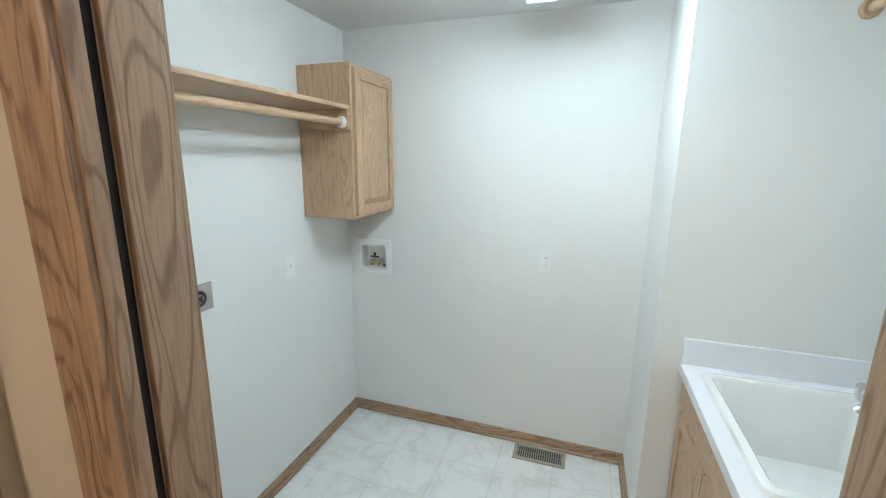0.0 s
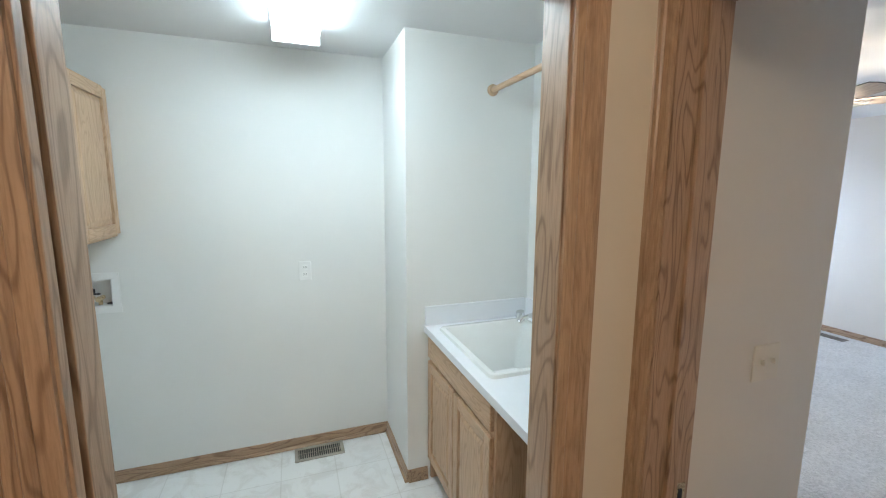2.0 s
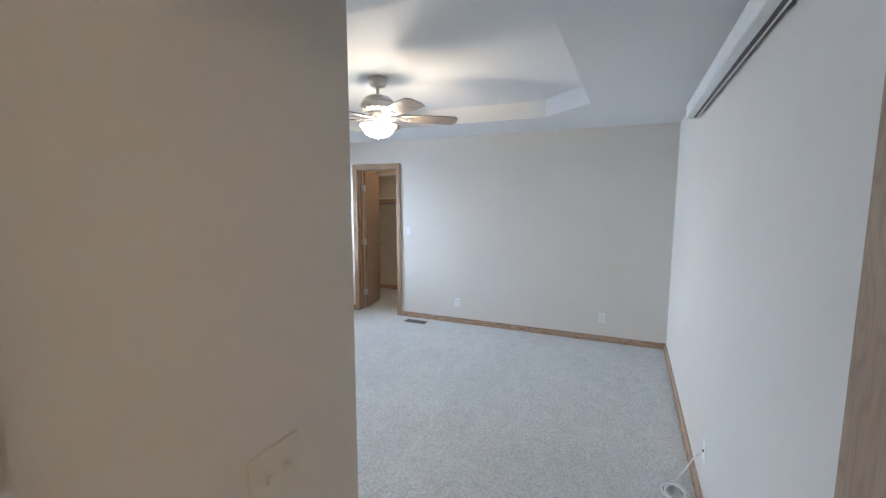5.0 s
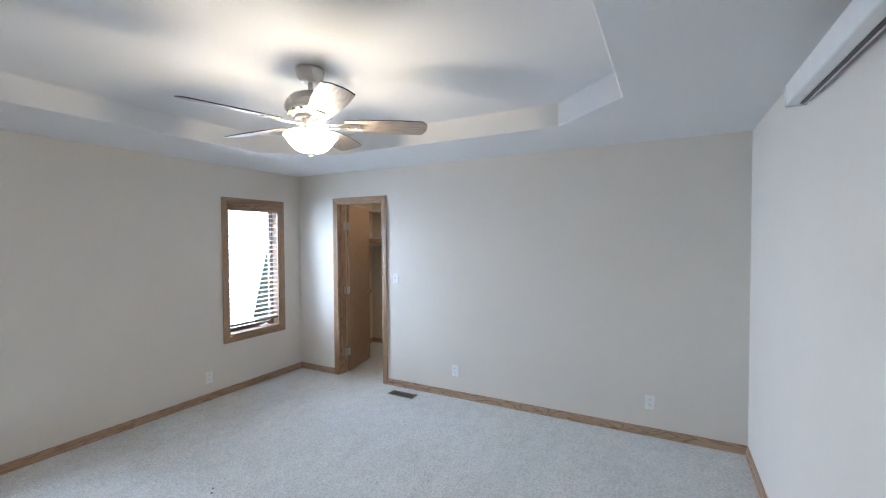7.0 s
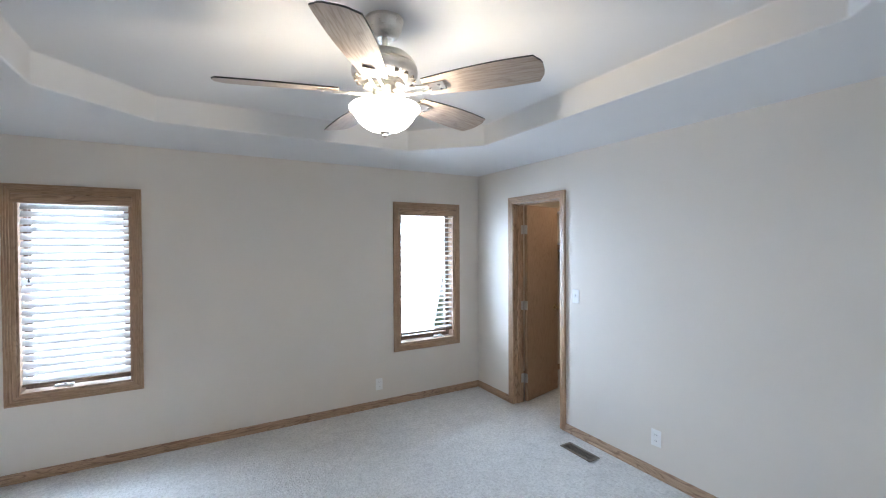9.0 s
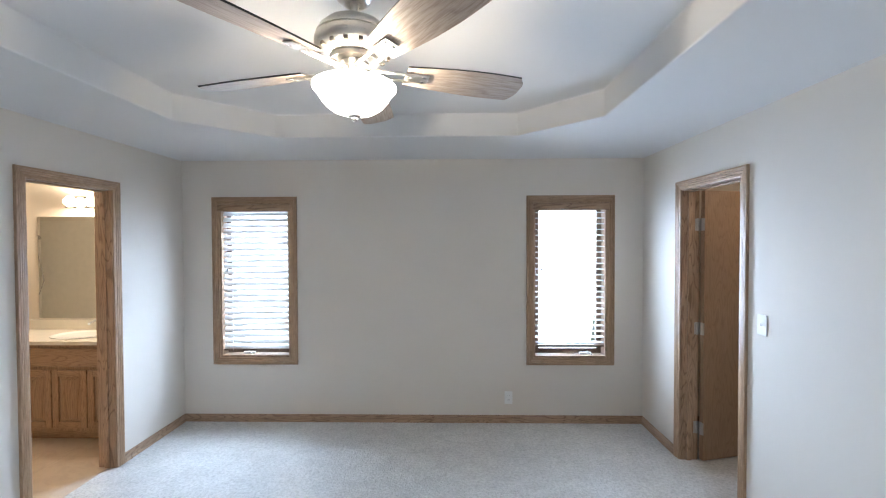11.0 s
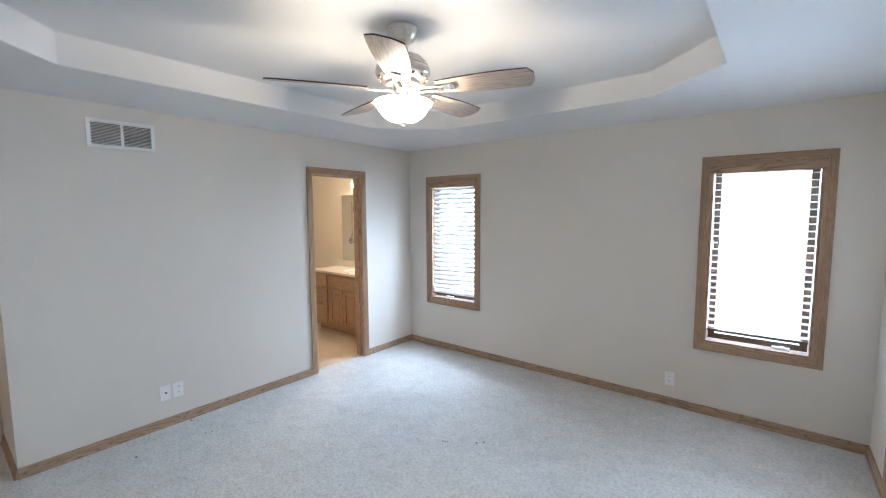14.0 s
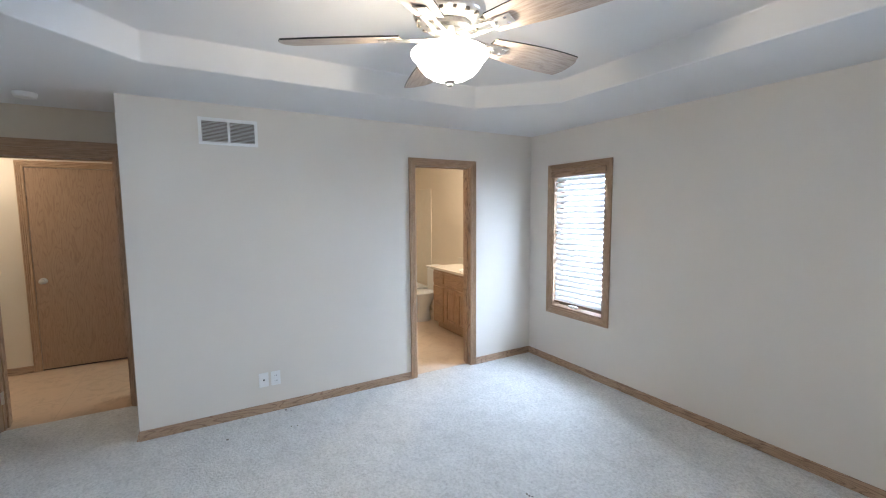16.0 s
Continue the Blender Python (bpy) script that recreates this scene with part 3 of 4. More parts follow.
def window(index, x0, x1):
    w = thing("window_%d" % index, pose(0, 0, 0), "oak casement window with a deep valance and white crank", "window", kind="structure")
    casing(w, (x0, N, 0), (1, 0, 0), (0, -1, 0), x1 - x0, WZ0, WZ1, 0.066, OAK, foot=False)
    y0, y1 = N - 0.004, N + 0.15
    part("window_frame", boxes((x0, x0 + 0.016, y0, y1, WZ0, WZ1), bevel=0.001), OAK["z"], w)
    part("window_frame", boxes((x1 - 0.016, x1, y0, y1, WZ0, WZ1), bevel=0.001), OAK["z"], w)
    part("window_frame", boxes((x0 + 0.016, x1 - 0.016, y0, y1, WZ1 - 0.016, WZ1), bevel=0.001), OAK["x"], w)
    part("window_sill", boxes((x0 + 0.016, x1 - 0.016, y0, y1, WZ0, WZ0 + 0.016), bevel=0.001), OAK["x"], w)
    a, b, c, d = x0 + 0.02, x1 - 0.02, WZ0 + 0.02, WZ1 - 0.02
    s = 0.045
    # sash colour carries its shade against the daylight
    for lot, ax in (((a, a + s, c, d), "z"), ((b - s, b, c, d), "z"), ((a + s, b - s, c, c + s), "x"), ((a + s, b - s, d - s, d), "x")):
        part("sash", boxes((lot[0], lot[1], N + 0.085, N + 0.125, lot[2], lot[3]), bevel=0.003), SHADED_OAK[ax], w)
    pane = part("pane", boxes((a + s - 0.004, b - s + 0.004, N + 0.103, N + 0.107, c + s - 0.004, d - s + 0.004)), GLASS, w)
    pane.visible_shadow = False
    kx = x0 + (x1 - x0) * (0.36 if index == 1 else 0.74)
    cr = part("crank", boxes((kx - 0.055, kx + 0.055, N + 0.05, N + 0.08, WZ0 + 0.016, WZ0 + 0.036), bevel=0.006), WHITE, w, "white casement crank")
    part("crank_arm", tube([(kx, N + 0.055, WZ0 + 0.04), (kx + 0.01, N + 0.03, WZ0 + 0.05), (kx + 0.035, N + 0.02, WZ0 + 0.03), (kx + 0.05, N + 0.02, WZ0 + 0.022)], 0.006), WHITE, cr, smooth=True)
    part("sash_lock", boxes((x0 + 0.018, x0 + 0.03, N + 0.05, N + 0.075, 1.35, 1.42), bevel=0.003), WHITE, w, "white sash lock")


def blind(x0, x1, tilt, drop):
    b = thing("venetian_blind", pose((x0 + x1) / 2, N + 0.032, 0), "white slatted blind lowered in the window under an oak valance", "blind", "window blinds")
    half = (x1 - x0) / 2 - 0.02
    part("valance", boxes((-half - 0.03, half + 0.03, -0.062, -0.044, WZ1 - 0.066, WZ1 - 0.004), (-half - 0.03, half + 0.03, -0.068, -0.044, WZ1 - 0.004, WZ1 + 0.006), bevel=0.003), OAK["x"], b, "oak valance board")
    part("head_rail", boxes((-half, half, -0.028, 0.022, WZ1 - 0.060, WZ1 - 0.018), bevel=0.002), SLATPAINT, b)
    top, low = WZ1 - 0.085, WZ0 + drop
    n = 24
    bm = bmesh.new()
    arc = [(-0.024, 0.0), (-0.012, 0.0022), (0.0, 0.003), (0.012, 0.0022), (0.024, 0.0)]
    rows = []
    for x in (-half, half):
        rows.append([[bm.verts.new((x, y, z + dz)) for y, z in arc] for dz in (0.0, -0.0025)])
    for k in range(4):
        bm.faces.new((rows[0][0][k], rows[1][0][k], rows[1][0][k + 1], rows[0][0][k + 1]))
        bm.faces.new((rows[0][1][k + 1], rows[1][1][k + 1], rows[1][1][k], rows[0][1][k]))
    for k in (0, 4):
        bm.faces.new((rows[0][0][k], rows[0][1][k], rows[1][1][k], rows[1][0][k]))
    for e in rows:
        bm.faces.new(e[0] + e[1][::-1])
    bmesh.ops.recalc_face_normals(bm, faces=bm.faces)
    shared = mesh_of("slat", bm, SLAT)
    for i in range(n):
        z = low + 0.03 + (top - low - 0.03) * i / (n - 1)
        s = new("slat", shared)
        s.parent = b
        s.matrix_basis = pose(0, 0, z, tilt + random.uniform(-1.5, 1.5), 0, random.uniform(-0.15, 0.15))
    # the rail's backlit darkness is painted into its oak
    part("bottom_rail", boxes((-half, half, -0.025, 0.025, low - 0.008, low + 0.008), bevel=0.003), SHADED_OAK["x"], b, "oak bottom rail coloured dark as if backlit")
    for x in (-half + 0.09, half - 0.09):
        for y in (-0.026, 0.026):
            part("ladder_cord", tube([(x, y, low), (x, y, top + 0.03)], 0.0011, 6), SLATPAINT, b)
    part("pull_cord", tube([(-half + 0.05, -0.04, WZ1 - 0.07), (-half + 0.051, -0.04, 1.55), (-half + 0.05, -0.04, 1.42)], 0.0013, 6), SLATPAINT, b)
    part("cord_tassel", lathe([(0.003, 0.03), (0.007, 0.0), (0.004, -0.004)], 10), BLACK, b, "dark cord tassel", True, pose(-half + 0.05, -0.04, 1.39))


window(1, *WIN[0])
window(2, *WIN[1])
blind(*WIN[0], 58, 0.065)
blind(*WIN[1], 8, 0.105)

# ---- ceiling fan ----
fan = thing("ceiling_fan", pose(FAN[0], FAN[1], 0), "brushed nickel ceiling fan with five greyed blades and lit bowl", "ceiling fan")
part("canopy", lathe([(0.0, TRAY), (0.078, TRAY), (0.079, TRAY - 0.012), (0.076, TRAY - 0.016), (0.072, TRAY - 0.042), (0.056, TRAY - 0.066), (0.034, TRAY - 0.078), (0.022, TRAY - 0.076), (0.0, TRAY - 0.070)], 40), NICKEL, fan, smooth=True)
part("downrod", lathe([(0.0125, TRAY - 0.072), (0.0125, 2.446), (0.020, 2.444), (0.020, 2.436)], 16), NICKEL, fan, smooth=True)
motor = part("motor_housing", lathe([(0.0, 2.440), (0.036, 2.440), (0.070, 2.434), (0.100, 2.420), (0.121, 2.400), (0.131, 2.383), (0.1325, 2.378), (0.128, 2.376), (0.128, 2.373), (0.1345, 2.371), (0.137, 2.358), (0.136, 2.340), (0.130, 2.332), (0.104, 2.312), (0.0, 2.310)], 48), NICKEL, fan, smooth=True)
for i in range(16):
    a = 2 * math.pi * i / 16
    part("vent_slot", boxes((0.112, 0.1265, -0.008, 0.008, 2.3165, 2.331), bevel=0.002), BROWNVENT, motor, m=pose(0, 0, 0, 0, 0, math.degrees(a)))
part("flywheel", lathe([(0.0, 2.308), (0.085, 2.308), (0.085, 2.292), (0.0, 2.292)], 32), NICKEL, fan, smooth=True)
part("switch_housing", lathe([(0.0, 2.291), (0.05, 2.291), (0.052, 2.255), (0.060, 2.245), (0.060, 2.222), (0.0, 2.222)], 32), NICKEL, fan, smooth=True)


def blade_mesh():
    bm = bmesh.new()
    outline = []
    for k in range(25):
        u = k / 24
        w = 0.046 + 0.030 * math.sin(math.pi * min(u * 0.62 + 0.06, 1.0)) + 0.004 * u
        outline.append((0.185 + 0.440 * u, w))
    right = [(x, -w) for x, w in outline] + [(0.636, -0.056), (0.645, -0.046), (0.650, -0.030)]
    left = [(0.650, 0.016), (0.646, 0.038), (0.638, 0.052)] + [(x, w) for x, w in outline[::-1]]
    ring = right + left
    lows = [bm.verts.new((x, y, -0.003)) for x, y in ring]
    tops = [bm.verts.new((x, y, 0.003)) for x, y in ring]
    bm.faces.new(lows[::-1]), bm.faces.new(tops)
    for i in range(len(ring)):
        j = (i + 1) % len(ring)
        bm.faces.new((lows[i], lows[j], tops[j], tops[i]))
    bmesh.ops.recalc_face_normals(bm, faces=bm.faces)
    return bm


blade_shared = mesh_of("blade", blade_mesh(), BLADE)
blade_shared.materials.append(BLACK)
for face in blade_shared.polygons:
    face.material_index = 1 if abs(face.normal.z) < 0.5 else 0
for i in range(5):
    ang = 20 + 72 * i
    bl = new("blade", blade_shared)
    bl.parent = fan
    bl.matrix_basis = pose(0, 0, 2.270, 0, 0, ang) @ pose(0, 0, 0, -13, 0, 0)
    arm = bmesh.new()
    for sy in (-1, 1):
        box(arm, 0.07, 0.21, sy * 0.020 - 0.006, sy * 0.020 + 0.006, -0.014, -0.006, bevel=0.003)
    box(arm, 0.19, 0.27, -0.026, 0.026, -0.010, -0.004, bevel=0.003)
    box(arm, 0.05, 0.09, -0.026, 0.026, -0.014, -0.004, bevel=0.003)
    br = part("blade_iron", arm, NICKEL, fan, m=pose(0, 0, 2.270, 0, 0, ang) @ pose(0, 0, 0, -13, 0, 0))
    for x, y in ((0.205, 0), (0.25, 0.014), (0.25, -0.014)):
        part("screw", lathe([(0.0, -0.013), (0.006, -0.012), (0.006, -0.009)], 10), CHROME, br, smooth=True, m=pose(x, y, 0))


def bowl_mesh():
    bm = bmesh.new()
    prof = [(0.146, 2.207), (0.146, 2.199), (0.138, 2.190), (0.128, 2.180), (0.115, 2.157), (0.096, 2.136), (0.070, 2.120), (0.036, 2.111), (0.010, 2.109)]
    n, rings = 48, []
    for r, z in prof + [(r - 0.004, z + 0.004) for r, z in prof[::-1]]:
        rings.append([bm.verts.new((r * math.cos(2 * math.pi * i / n), r * math.sin(2 * math.pi * i / n), z)) for i in range(n)])
    for a, b in zip(rings, rings[1:] + rings[:1]):
        for i in range(n):
            bm.faces.new((a[i], a[(i + 1) % n], b[(i + 1) % n], b[i]))
    bmesh.ops.recalc_face_normals(bm, faces=bm.faces)
    return bm


part("light_bowl", bowl_mesh(), BOWL, fan, "lit frosted white glass bowl", True)
part("finial", lathe([(0.0, 2.116), (0.022, 2.112), (0.022, 2.104), (0.011, 2.099), (0.012, 2.092), (0.006, 2.086), (0.0, 2.085)], 20), NICKEL, fan, smooth=True)

# ---- bedroom wall plates, registers, rail and cable ----


def facing(x, y, z, way):
    """Pose of a plate at that place, with its face towards the way."""
    return pose(x, y, z, 0, 0, {"-y": 0, "+x": 90, "+y": 180, "-x": -90}[way])


cover_plate("light_switch", facing(E, 2.80, 1.19, "-x"), WHITE, "white toggle switch plate beside the closet doorway", "switch")
cover_plate("wall_outlet", facing(E, 2.075, 0.275, "-x"), WHITE, "white outlet plate low on the painted wall", "outlet", "outlets")
cover_plate("wall_outlet", facing(E, 0.29, 0.275, "-x"), WHITE, "white outlet plate low on the painted wall", "outlet", "outlets")
cover_plate("wall_outlet", facing(4.72, N, 0.23, "-y"), WHITE, "white outlet plate low between the windows", "outlet", "outlets")
cover_plate("cable_jack", facing(W, 1.455, 0.27, "+x"), WHITE, "white cable jack plate beside an outlet", "jack")
cover_plate("wall_outlet", facing(W, 1.545, 0.27, "+x"), WHITE, "white outlet plate beside a cable jack", "outlet", "outlets")
cover_plate("double_switch", facing(1.47, VEST, 1.12, "-y"), IVORY, "almond double switch plate in the bedroom entry", "double")
cover_plate("wall_outlet", facing(3.40, S, 0.30, "+y"), WHITE, "white plate low on the wall with a cable", "jack", "outlets")


def return_grille():
    g = thing("return_air_grille", facing(W, 1.298, 2.205, "+x"), "white two-panel return air grille high on the wall", "air vent")
    w, h = 0.197, 0.096
    part("frame", boxes((-w, w, -0.008, 0, h - 0.022, h), (-w, w, -0.008, 0, -h, -h + 0.022), (-w, -w + 0.022, -0.008, 0, -h + 0.022, h - 0.022), (w - 0.022, w, -0.008, 0, -h + 0.022, h - 0.022), (-0.008, 0.008, -0.008, 0, -h + 0.022, h - 0.022), bevel=0.001), WHITE, g)
    part("backing", boxes((-w + 0.02, w - 0.02, -0.0016, -0.0008, -h + 0.02, h - 0.02)), BROWNVENT, g)
    slat = mesh_of("slat", boxes((-0.0835, 0.0835, -0.0035, 0.0035, -0.0006, 0.0006)), WHITE)
    for cx in (-0.0915, 0.0915):
        for k in range(15):
            s = new("slat", slat)
            s.parent = g
            s.matrix_basis = pose(cx, -0.0045, -h + 0.028 + k * 0.0099, 35)


return_grille()


def floor_register(place, length, width, mat, label, bars):
    g = thing("floor_register", place, label, "floor vent")
    a, b, r = length / 2, width / 2, 0.022
    part("frame", boxes((-a, a, -b, -b + r, 0, 0.006), (-a, a, b - r, b, 0, 0.006), (-a, -a + r, -b + r, b - r, 0, 0.006), (a - r, a, -b + r, b - r, 0, 0.006), bevel=0.002), mat, g)
    part("backing", boxes((-a + 0.015, a - 0.015, -b + 0.015, b - 0.015, 0.0005, 0.0015)), BLACK, g)
    bar = mesh_of("bar", boxes((-0.0022, 0.0022, -b + r, b - r, 0.0015, 0.0052)), mat)
    for k in range(bars):
        s = new("bar", bar)
        s.parent = g
        s.matrix_basis = pose(-a + r + (2 * a - 2 * r) * (k + 0.5) / bars, 0, 0)
    part("rib", boxes((-a + r, a - r, -0.002, 0.002, 0.0053, 0.0058)), mat, g)


floor_register(pose(5.74, 2.59, 0.003, 0, 0, 90), 0.30, 0.115, BROWNVENT, "brown metal floor register set in the carpet", 18)
floor_register(pose(0.222, 2.342, 0.0, 0, 0, 0.5), 0.295, 0.14, VENTPAINT, "taupe metal floor register in the vinyl floor", 20)

rail = thing("screen_case", pose(3.25, S, 2.27), "long white projector screen case high on the wall", "screen case")
part("case", boxes((-1.25, 1.25, 0.015, 0.088, -0.065, 0.032), bevel=0.006), WHITE, rail)
part("slot", boxes((-1.22, 1.22, 0.030, 0.045, -0.069, -0.0655)), BLACK, rail, "dark slot along the underside")
part("end_cap", boxes((1.2505, 1.262, 0.012, 0.091, -0.068, 0.035), bevel=0.004), WHITE, rail)
part("bracket", boxes((-1.0, -0.94, 0.0, 0.0145, -0.04, 0.05)), STEEL, rail)
part("bracket", boxes((0.94, 1.0, 0.0, 0.0145, -0.04, 0.05)), STEEL, rail)

coil = []
for i in range(90):
    a = 2 * math.pi * i / 22
    r = 0.072 + 0.014 * math.sin(i * 0.37)
    coil.append((r * math.cos(a), r * math.sin(a) * 0.8, 0.006 + 0.004 * (i // 22) + 0.002 * math.sin(i)))
lead = [(0.0, -0.105, 0.27), (0.0, -0.085, 0.255), (0.005, -0.06, 0.20), (0.02, -0.03, 0.12), (0.06, -0.01, 0.05), (0.072, 0.0, 0.015)]
cable = tagged(new("coiled_cable", mesh_of("coiled_cable", tube(lead + coil, 0.0045, 8), WHITE, True)), "loose white cable coiled on the carpet by the wall", "cable")
cable.matrix_basis = pose(3.42, S + 0.12, 0)

det = thing("smoke_detector", pose(1.45, 0.13, H), "round white smoke detector on the ceiling", "smoke detector")
part("body", lathe([(0.0, 0), (0.062, 0), (0.064, -0.012), (0.055, -0.03), (0.03, -0.036), (0.0, -0.036)], 32), WHITE, det, smooth=True)

# ---- laundry ----


def raised_door(parent, place, w, h, woods, name="door"):
    """A frame-and-panel door: local x across, z up, face towards -y."""
    d = part(name, boxes((0.001, w - 0.001, -0.003, 0, 0.001, h - 0.001)), woods["z"], parent, m=place)
    for x in (0, w - 0.052):
        part("stile", boxes((x, x + 0.052, -0.019, 0.0, 0, h), bevel=0.003), woods["z"], d)
    for z in (0, h - 0.052):
        part("rail", boxes((0.052, w - 0.052, -0.019, 0, z, z + 0.052), bevel=0.003), woods["x"], d)
    bm = bmesh.new()
    x0, x1, z0, z1 = 0.052, w - 0.052, 0.052, h - 0.052
    g = 0.030
    outer = [bm.verts.new(p) for p in ((x0, -0.005, z0), (x1, -0.005, z0), (x1, -0.005, z1), (x0, -0.005, z1))]
    inner = [bm.verts.new(p) for p in ((x0 + g, -0.017, z0 + g), (x1 - g, -0.017, z0 + g), (x1 - g, -0.017, z1 - g), (x0 + g, -0.017, z1 - g))]
    for i in range(4):
        bm.faces.new((outer[i], outer[(i + 1) % 4], inner[(i + 1) % 4], inner[i]))
    bm.faces.new(inner)
    bmesh.ops.recalc_face_normals(bm, faces=bm.faces)
    part("panel", bm, woods["z"], d)
    return d


UC = (LW, -0.735, 1.985, LB, 1.382, 2.132)
upper = thing("wall_cabinet", pose(0, 0, 0), "pale oak wall cabinet with one raised-panel door", "cabinet")
part("body", boxes((UC[0], UC[1], UC[2], UC[3], UC[4], UC[5]), bevel=0.002), PALE["z"], upper)
raised_door(upper, pose(UC[1], UC[2] + 0.018, UC[4] + 0.016, 0, 0, 90), LB - UC[2] - 0.034, UC[5] - UC[4] - 0.034, PALE)

shelf = thing("hanging_shelf", pose(0, 0, 0), "pale oak shelf with a clothes rod below it", "shelf")
part("board", boxes((LW, UC[1] - 0.004, PK_N, UC[2] - 0.001, 1.916, 1.934), bevel=0.002), PALE["y"], shelf)
part("cleat", boxes((LW + 0.02, UC[1] - 0.005, UC[2] - 0.019, UC[2] - 0.001, 1.823, 1.9155), bevel=0.002), PALE["x"], shelf)
part("rod", lathe([(0.016, 0), (0.016, UC[2] - 0.02 - PK_N)], 20, "y"), PALE["y"], shelf, smooth=True, m=pose(-0.775, PK_N, 1.856))
part("rod_socket", lathe([(0.0, 0), (0.029, 0), (0.029, 0.006), (0.022, 0.012), (0.017, 0.014)], 24, "-y"), WHITE, shelf, "white plastic rod socket", True, pose(-0.775, UC[2] - 0.020, 1.856))

wb = thing("washer_box", pose(-0.8745, LB, 1.084), "white recessed washer outlet box with brass valves", "valve box")
part("flange", boxes((-0.1255, 0.1255, -0.006, 0, 0.072, 0.108), (-0.1255, 0.1255, -0.006, 0, -0.108, -0.072), (-0.1255, -0.0875, -0.006, 0, -0.072, 0.072), (0.0875, 0.1255, -0.006, 0, -0.072, 0.072), bevel=0.001), WHITE, wb)
part("liner", boxes((-0.0865, 0.0865, 0.078, 0.084, -0.071, 0.071), (-0.0865, -0.084, -0.001, 0.078, -0.071, 0.071), (0.084, 0.0865, -0.001, 0.078, -0.071, 0.071), (-0.084, 0.084, -0.001, 0.078, -0.071, -0.068), (-0.084, 0.084, -0.001, 0.078, 0.068, 0.071)), WHITE, wb)
for dx in (-0.022, 0.022):
    v = part("valve", lathe([(0.0, 0), (0.013, 0), (0.013, 0.02), (0.009, 0.022), (0.009, 0.04), (0.014, 0.042), (0.014, 0.055), (0.0, 0.056)], 14, "-y"), BRASS, wb, "brass hose valve", True, pose(dx, 0.06, -0.035))
    part("valve_stub", lathe([(0.010, -0.033), (0.010, 0.012)], 12), BRASS, v, smooth=True, m=pose(0, -0.03, 0))
part("lever", boxes((-0.03, 0.03, 0.012, 0.024, -0.012, -0.002), (-0.005, 0.008, 0.01, 0.022, -0.002, 0.022), bevel=0.003), BLACK, wb, "black valve lever")
part("drain_hole", lathe([(0.0, 0), (0.02, 0), (0.02, 0.003), (0.0, 0.003)], 16), BLACK, wb, m=pose(0.062, 0.045, -0.067))

cover_plate("wall_outlet", facing(0.183, LB, 1.141, "-y"), WHITE, "white outlet plate on the laundry back wall", "outlet", "outlets")
cover_plate("blank_plate", facing(LW, 1.84, 1.143, "+x"), WHITE, "white switch plate on the laundry wall", "switch")
dry = thing("dryer_outlet", facing(LW, 1.30, 1.145, "+x"), "steel plate with a round black dryer socket", "outlet")
part("plate", boxes((-0.066, 0.066, -0.005, 0, -0.056, 0.056), bevel=0.002), STEEL, dry)
sock = part("socket", lathe([(0.0, 0), (0.032, 0), (0.032, 0.006), (0.0, 0.007)], 28, "-y"), BLACK, dry, "round black four-slot socket", True, pose(0, -0.005, 0))
for x, z, w, h in ((-0.014, 0, 0.003, 0.008), (0.014, 0, 0.003, 0.008), (0, 0.014, 0.008, 0.003), (0, -0.014, 0.004, 0.004)):
    part("slot", boxes((x - w, x + w, -0.0085, -0.0072, z - h, z + h)), STEEL, sock)

CT, CF = 0.905, 0.785
lc = thing("sink_cabinet", pose(0, 0, 0), "pale oak sink base cabinet with two panel doors", "cabinet")
CY0, CY1 = 1.10, JY - 0.002
part("body", boxes((CF + 0.02, CF + 0.038, CY0 + 0.019, CY1, 0.10, CT - 0.038), (CF + 0.02, LE - 0.002, CY0, CY0 + 0.018, 0.004, CT - 0.038), (CF + 0.02, LE - 0.002, CY1 - 0.018, CY1, 0.004, CT - 0.038), bevel=0.001), PALE["z"], lc)
part("toe_board", boxes((CF + 0.09, CF + 0.105, CY0 + 0.019, CY1 - 0.019, 0.004, 0.10)), PALE["y"], lc)
part("drawer_front", boxes((CF + 0.001, CF + 0.02, CY0 + 0.018, CY1 - 0.016, 0.735, 0.850), bevel=0.004), PALE["y"], lc, "pale oak false drawer front")
mid = (CY0 + 0.018 + CY1 - 0.016) / 2
raised_door(lc, pose(CF + 0.02, CY1 - 0.016, 0.135, 0, 0, -90), CY1 - 0.016 - mid - 0.004, 0.575, PALE)
raised_door(lc, pose(CF + 0.02, mid - 0.004, 0.135, 0, 0, -90), mid - 0.004 - CY0 - 0.018, 0.575, PALE)


def holed_slab(rim, hole, z0, z1):
    """One slab with a rectangular hole through it; both as x0, x1, y0, y1."""
    bm = bmesh.new()
    rings = []
    for x0, x1, y0, y1 in (rim, hole):
        for z in (z0, z1):
            rings.append([bm.verts.new(p) for p in ((x0, y0, z), (x1, y0, z), (x1, y1, z), (x0, y1, z))])
    for a, b in ((0, 1), (1, 3), (3, 2), (2, 0)):
        for i in range(4):
            k = (i + 1) % 4
            bm.faces.new((rings[a][i], rings[a][k], rings[b][k], rings[b][i]))
    bmesh.ops.recalc_face_normals(bm, faces=bm.faces)
    return bm


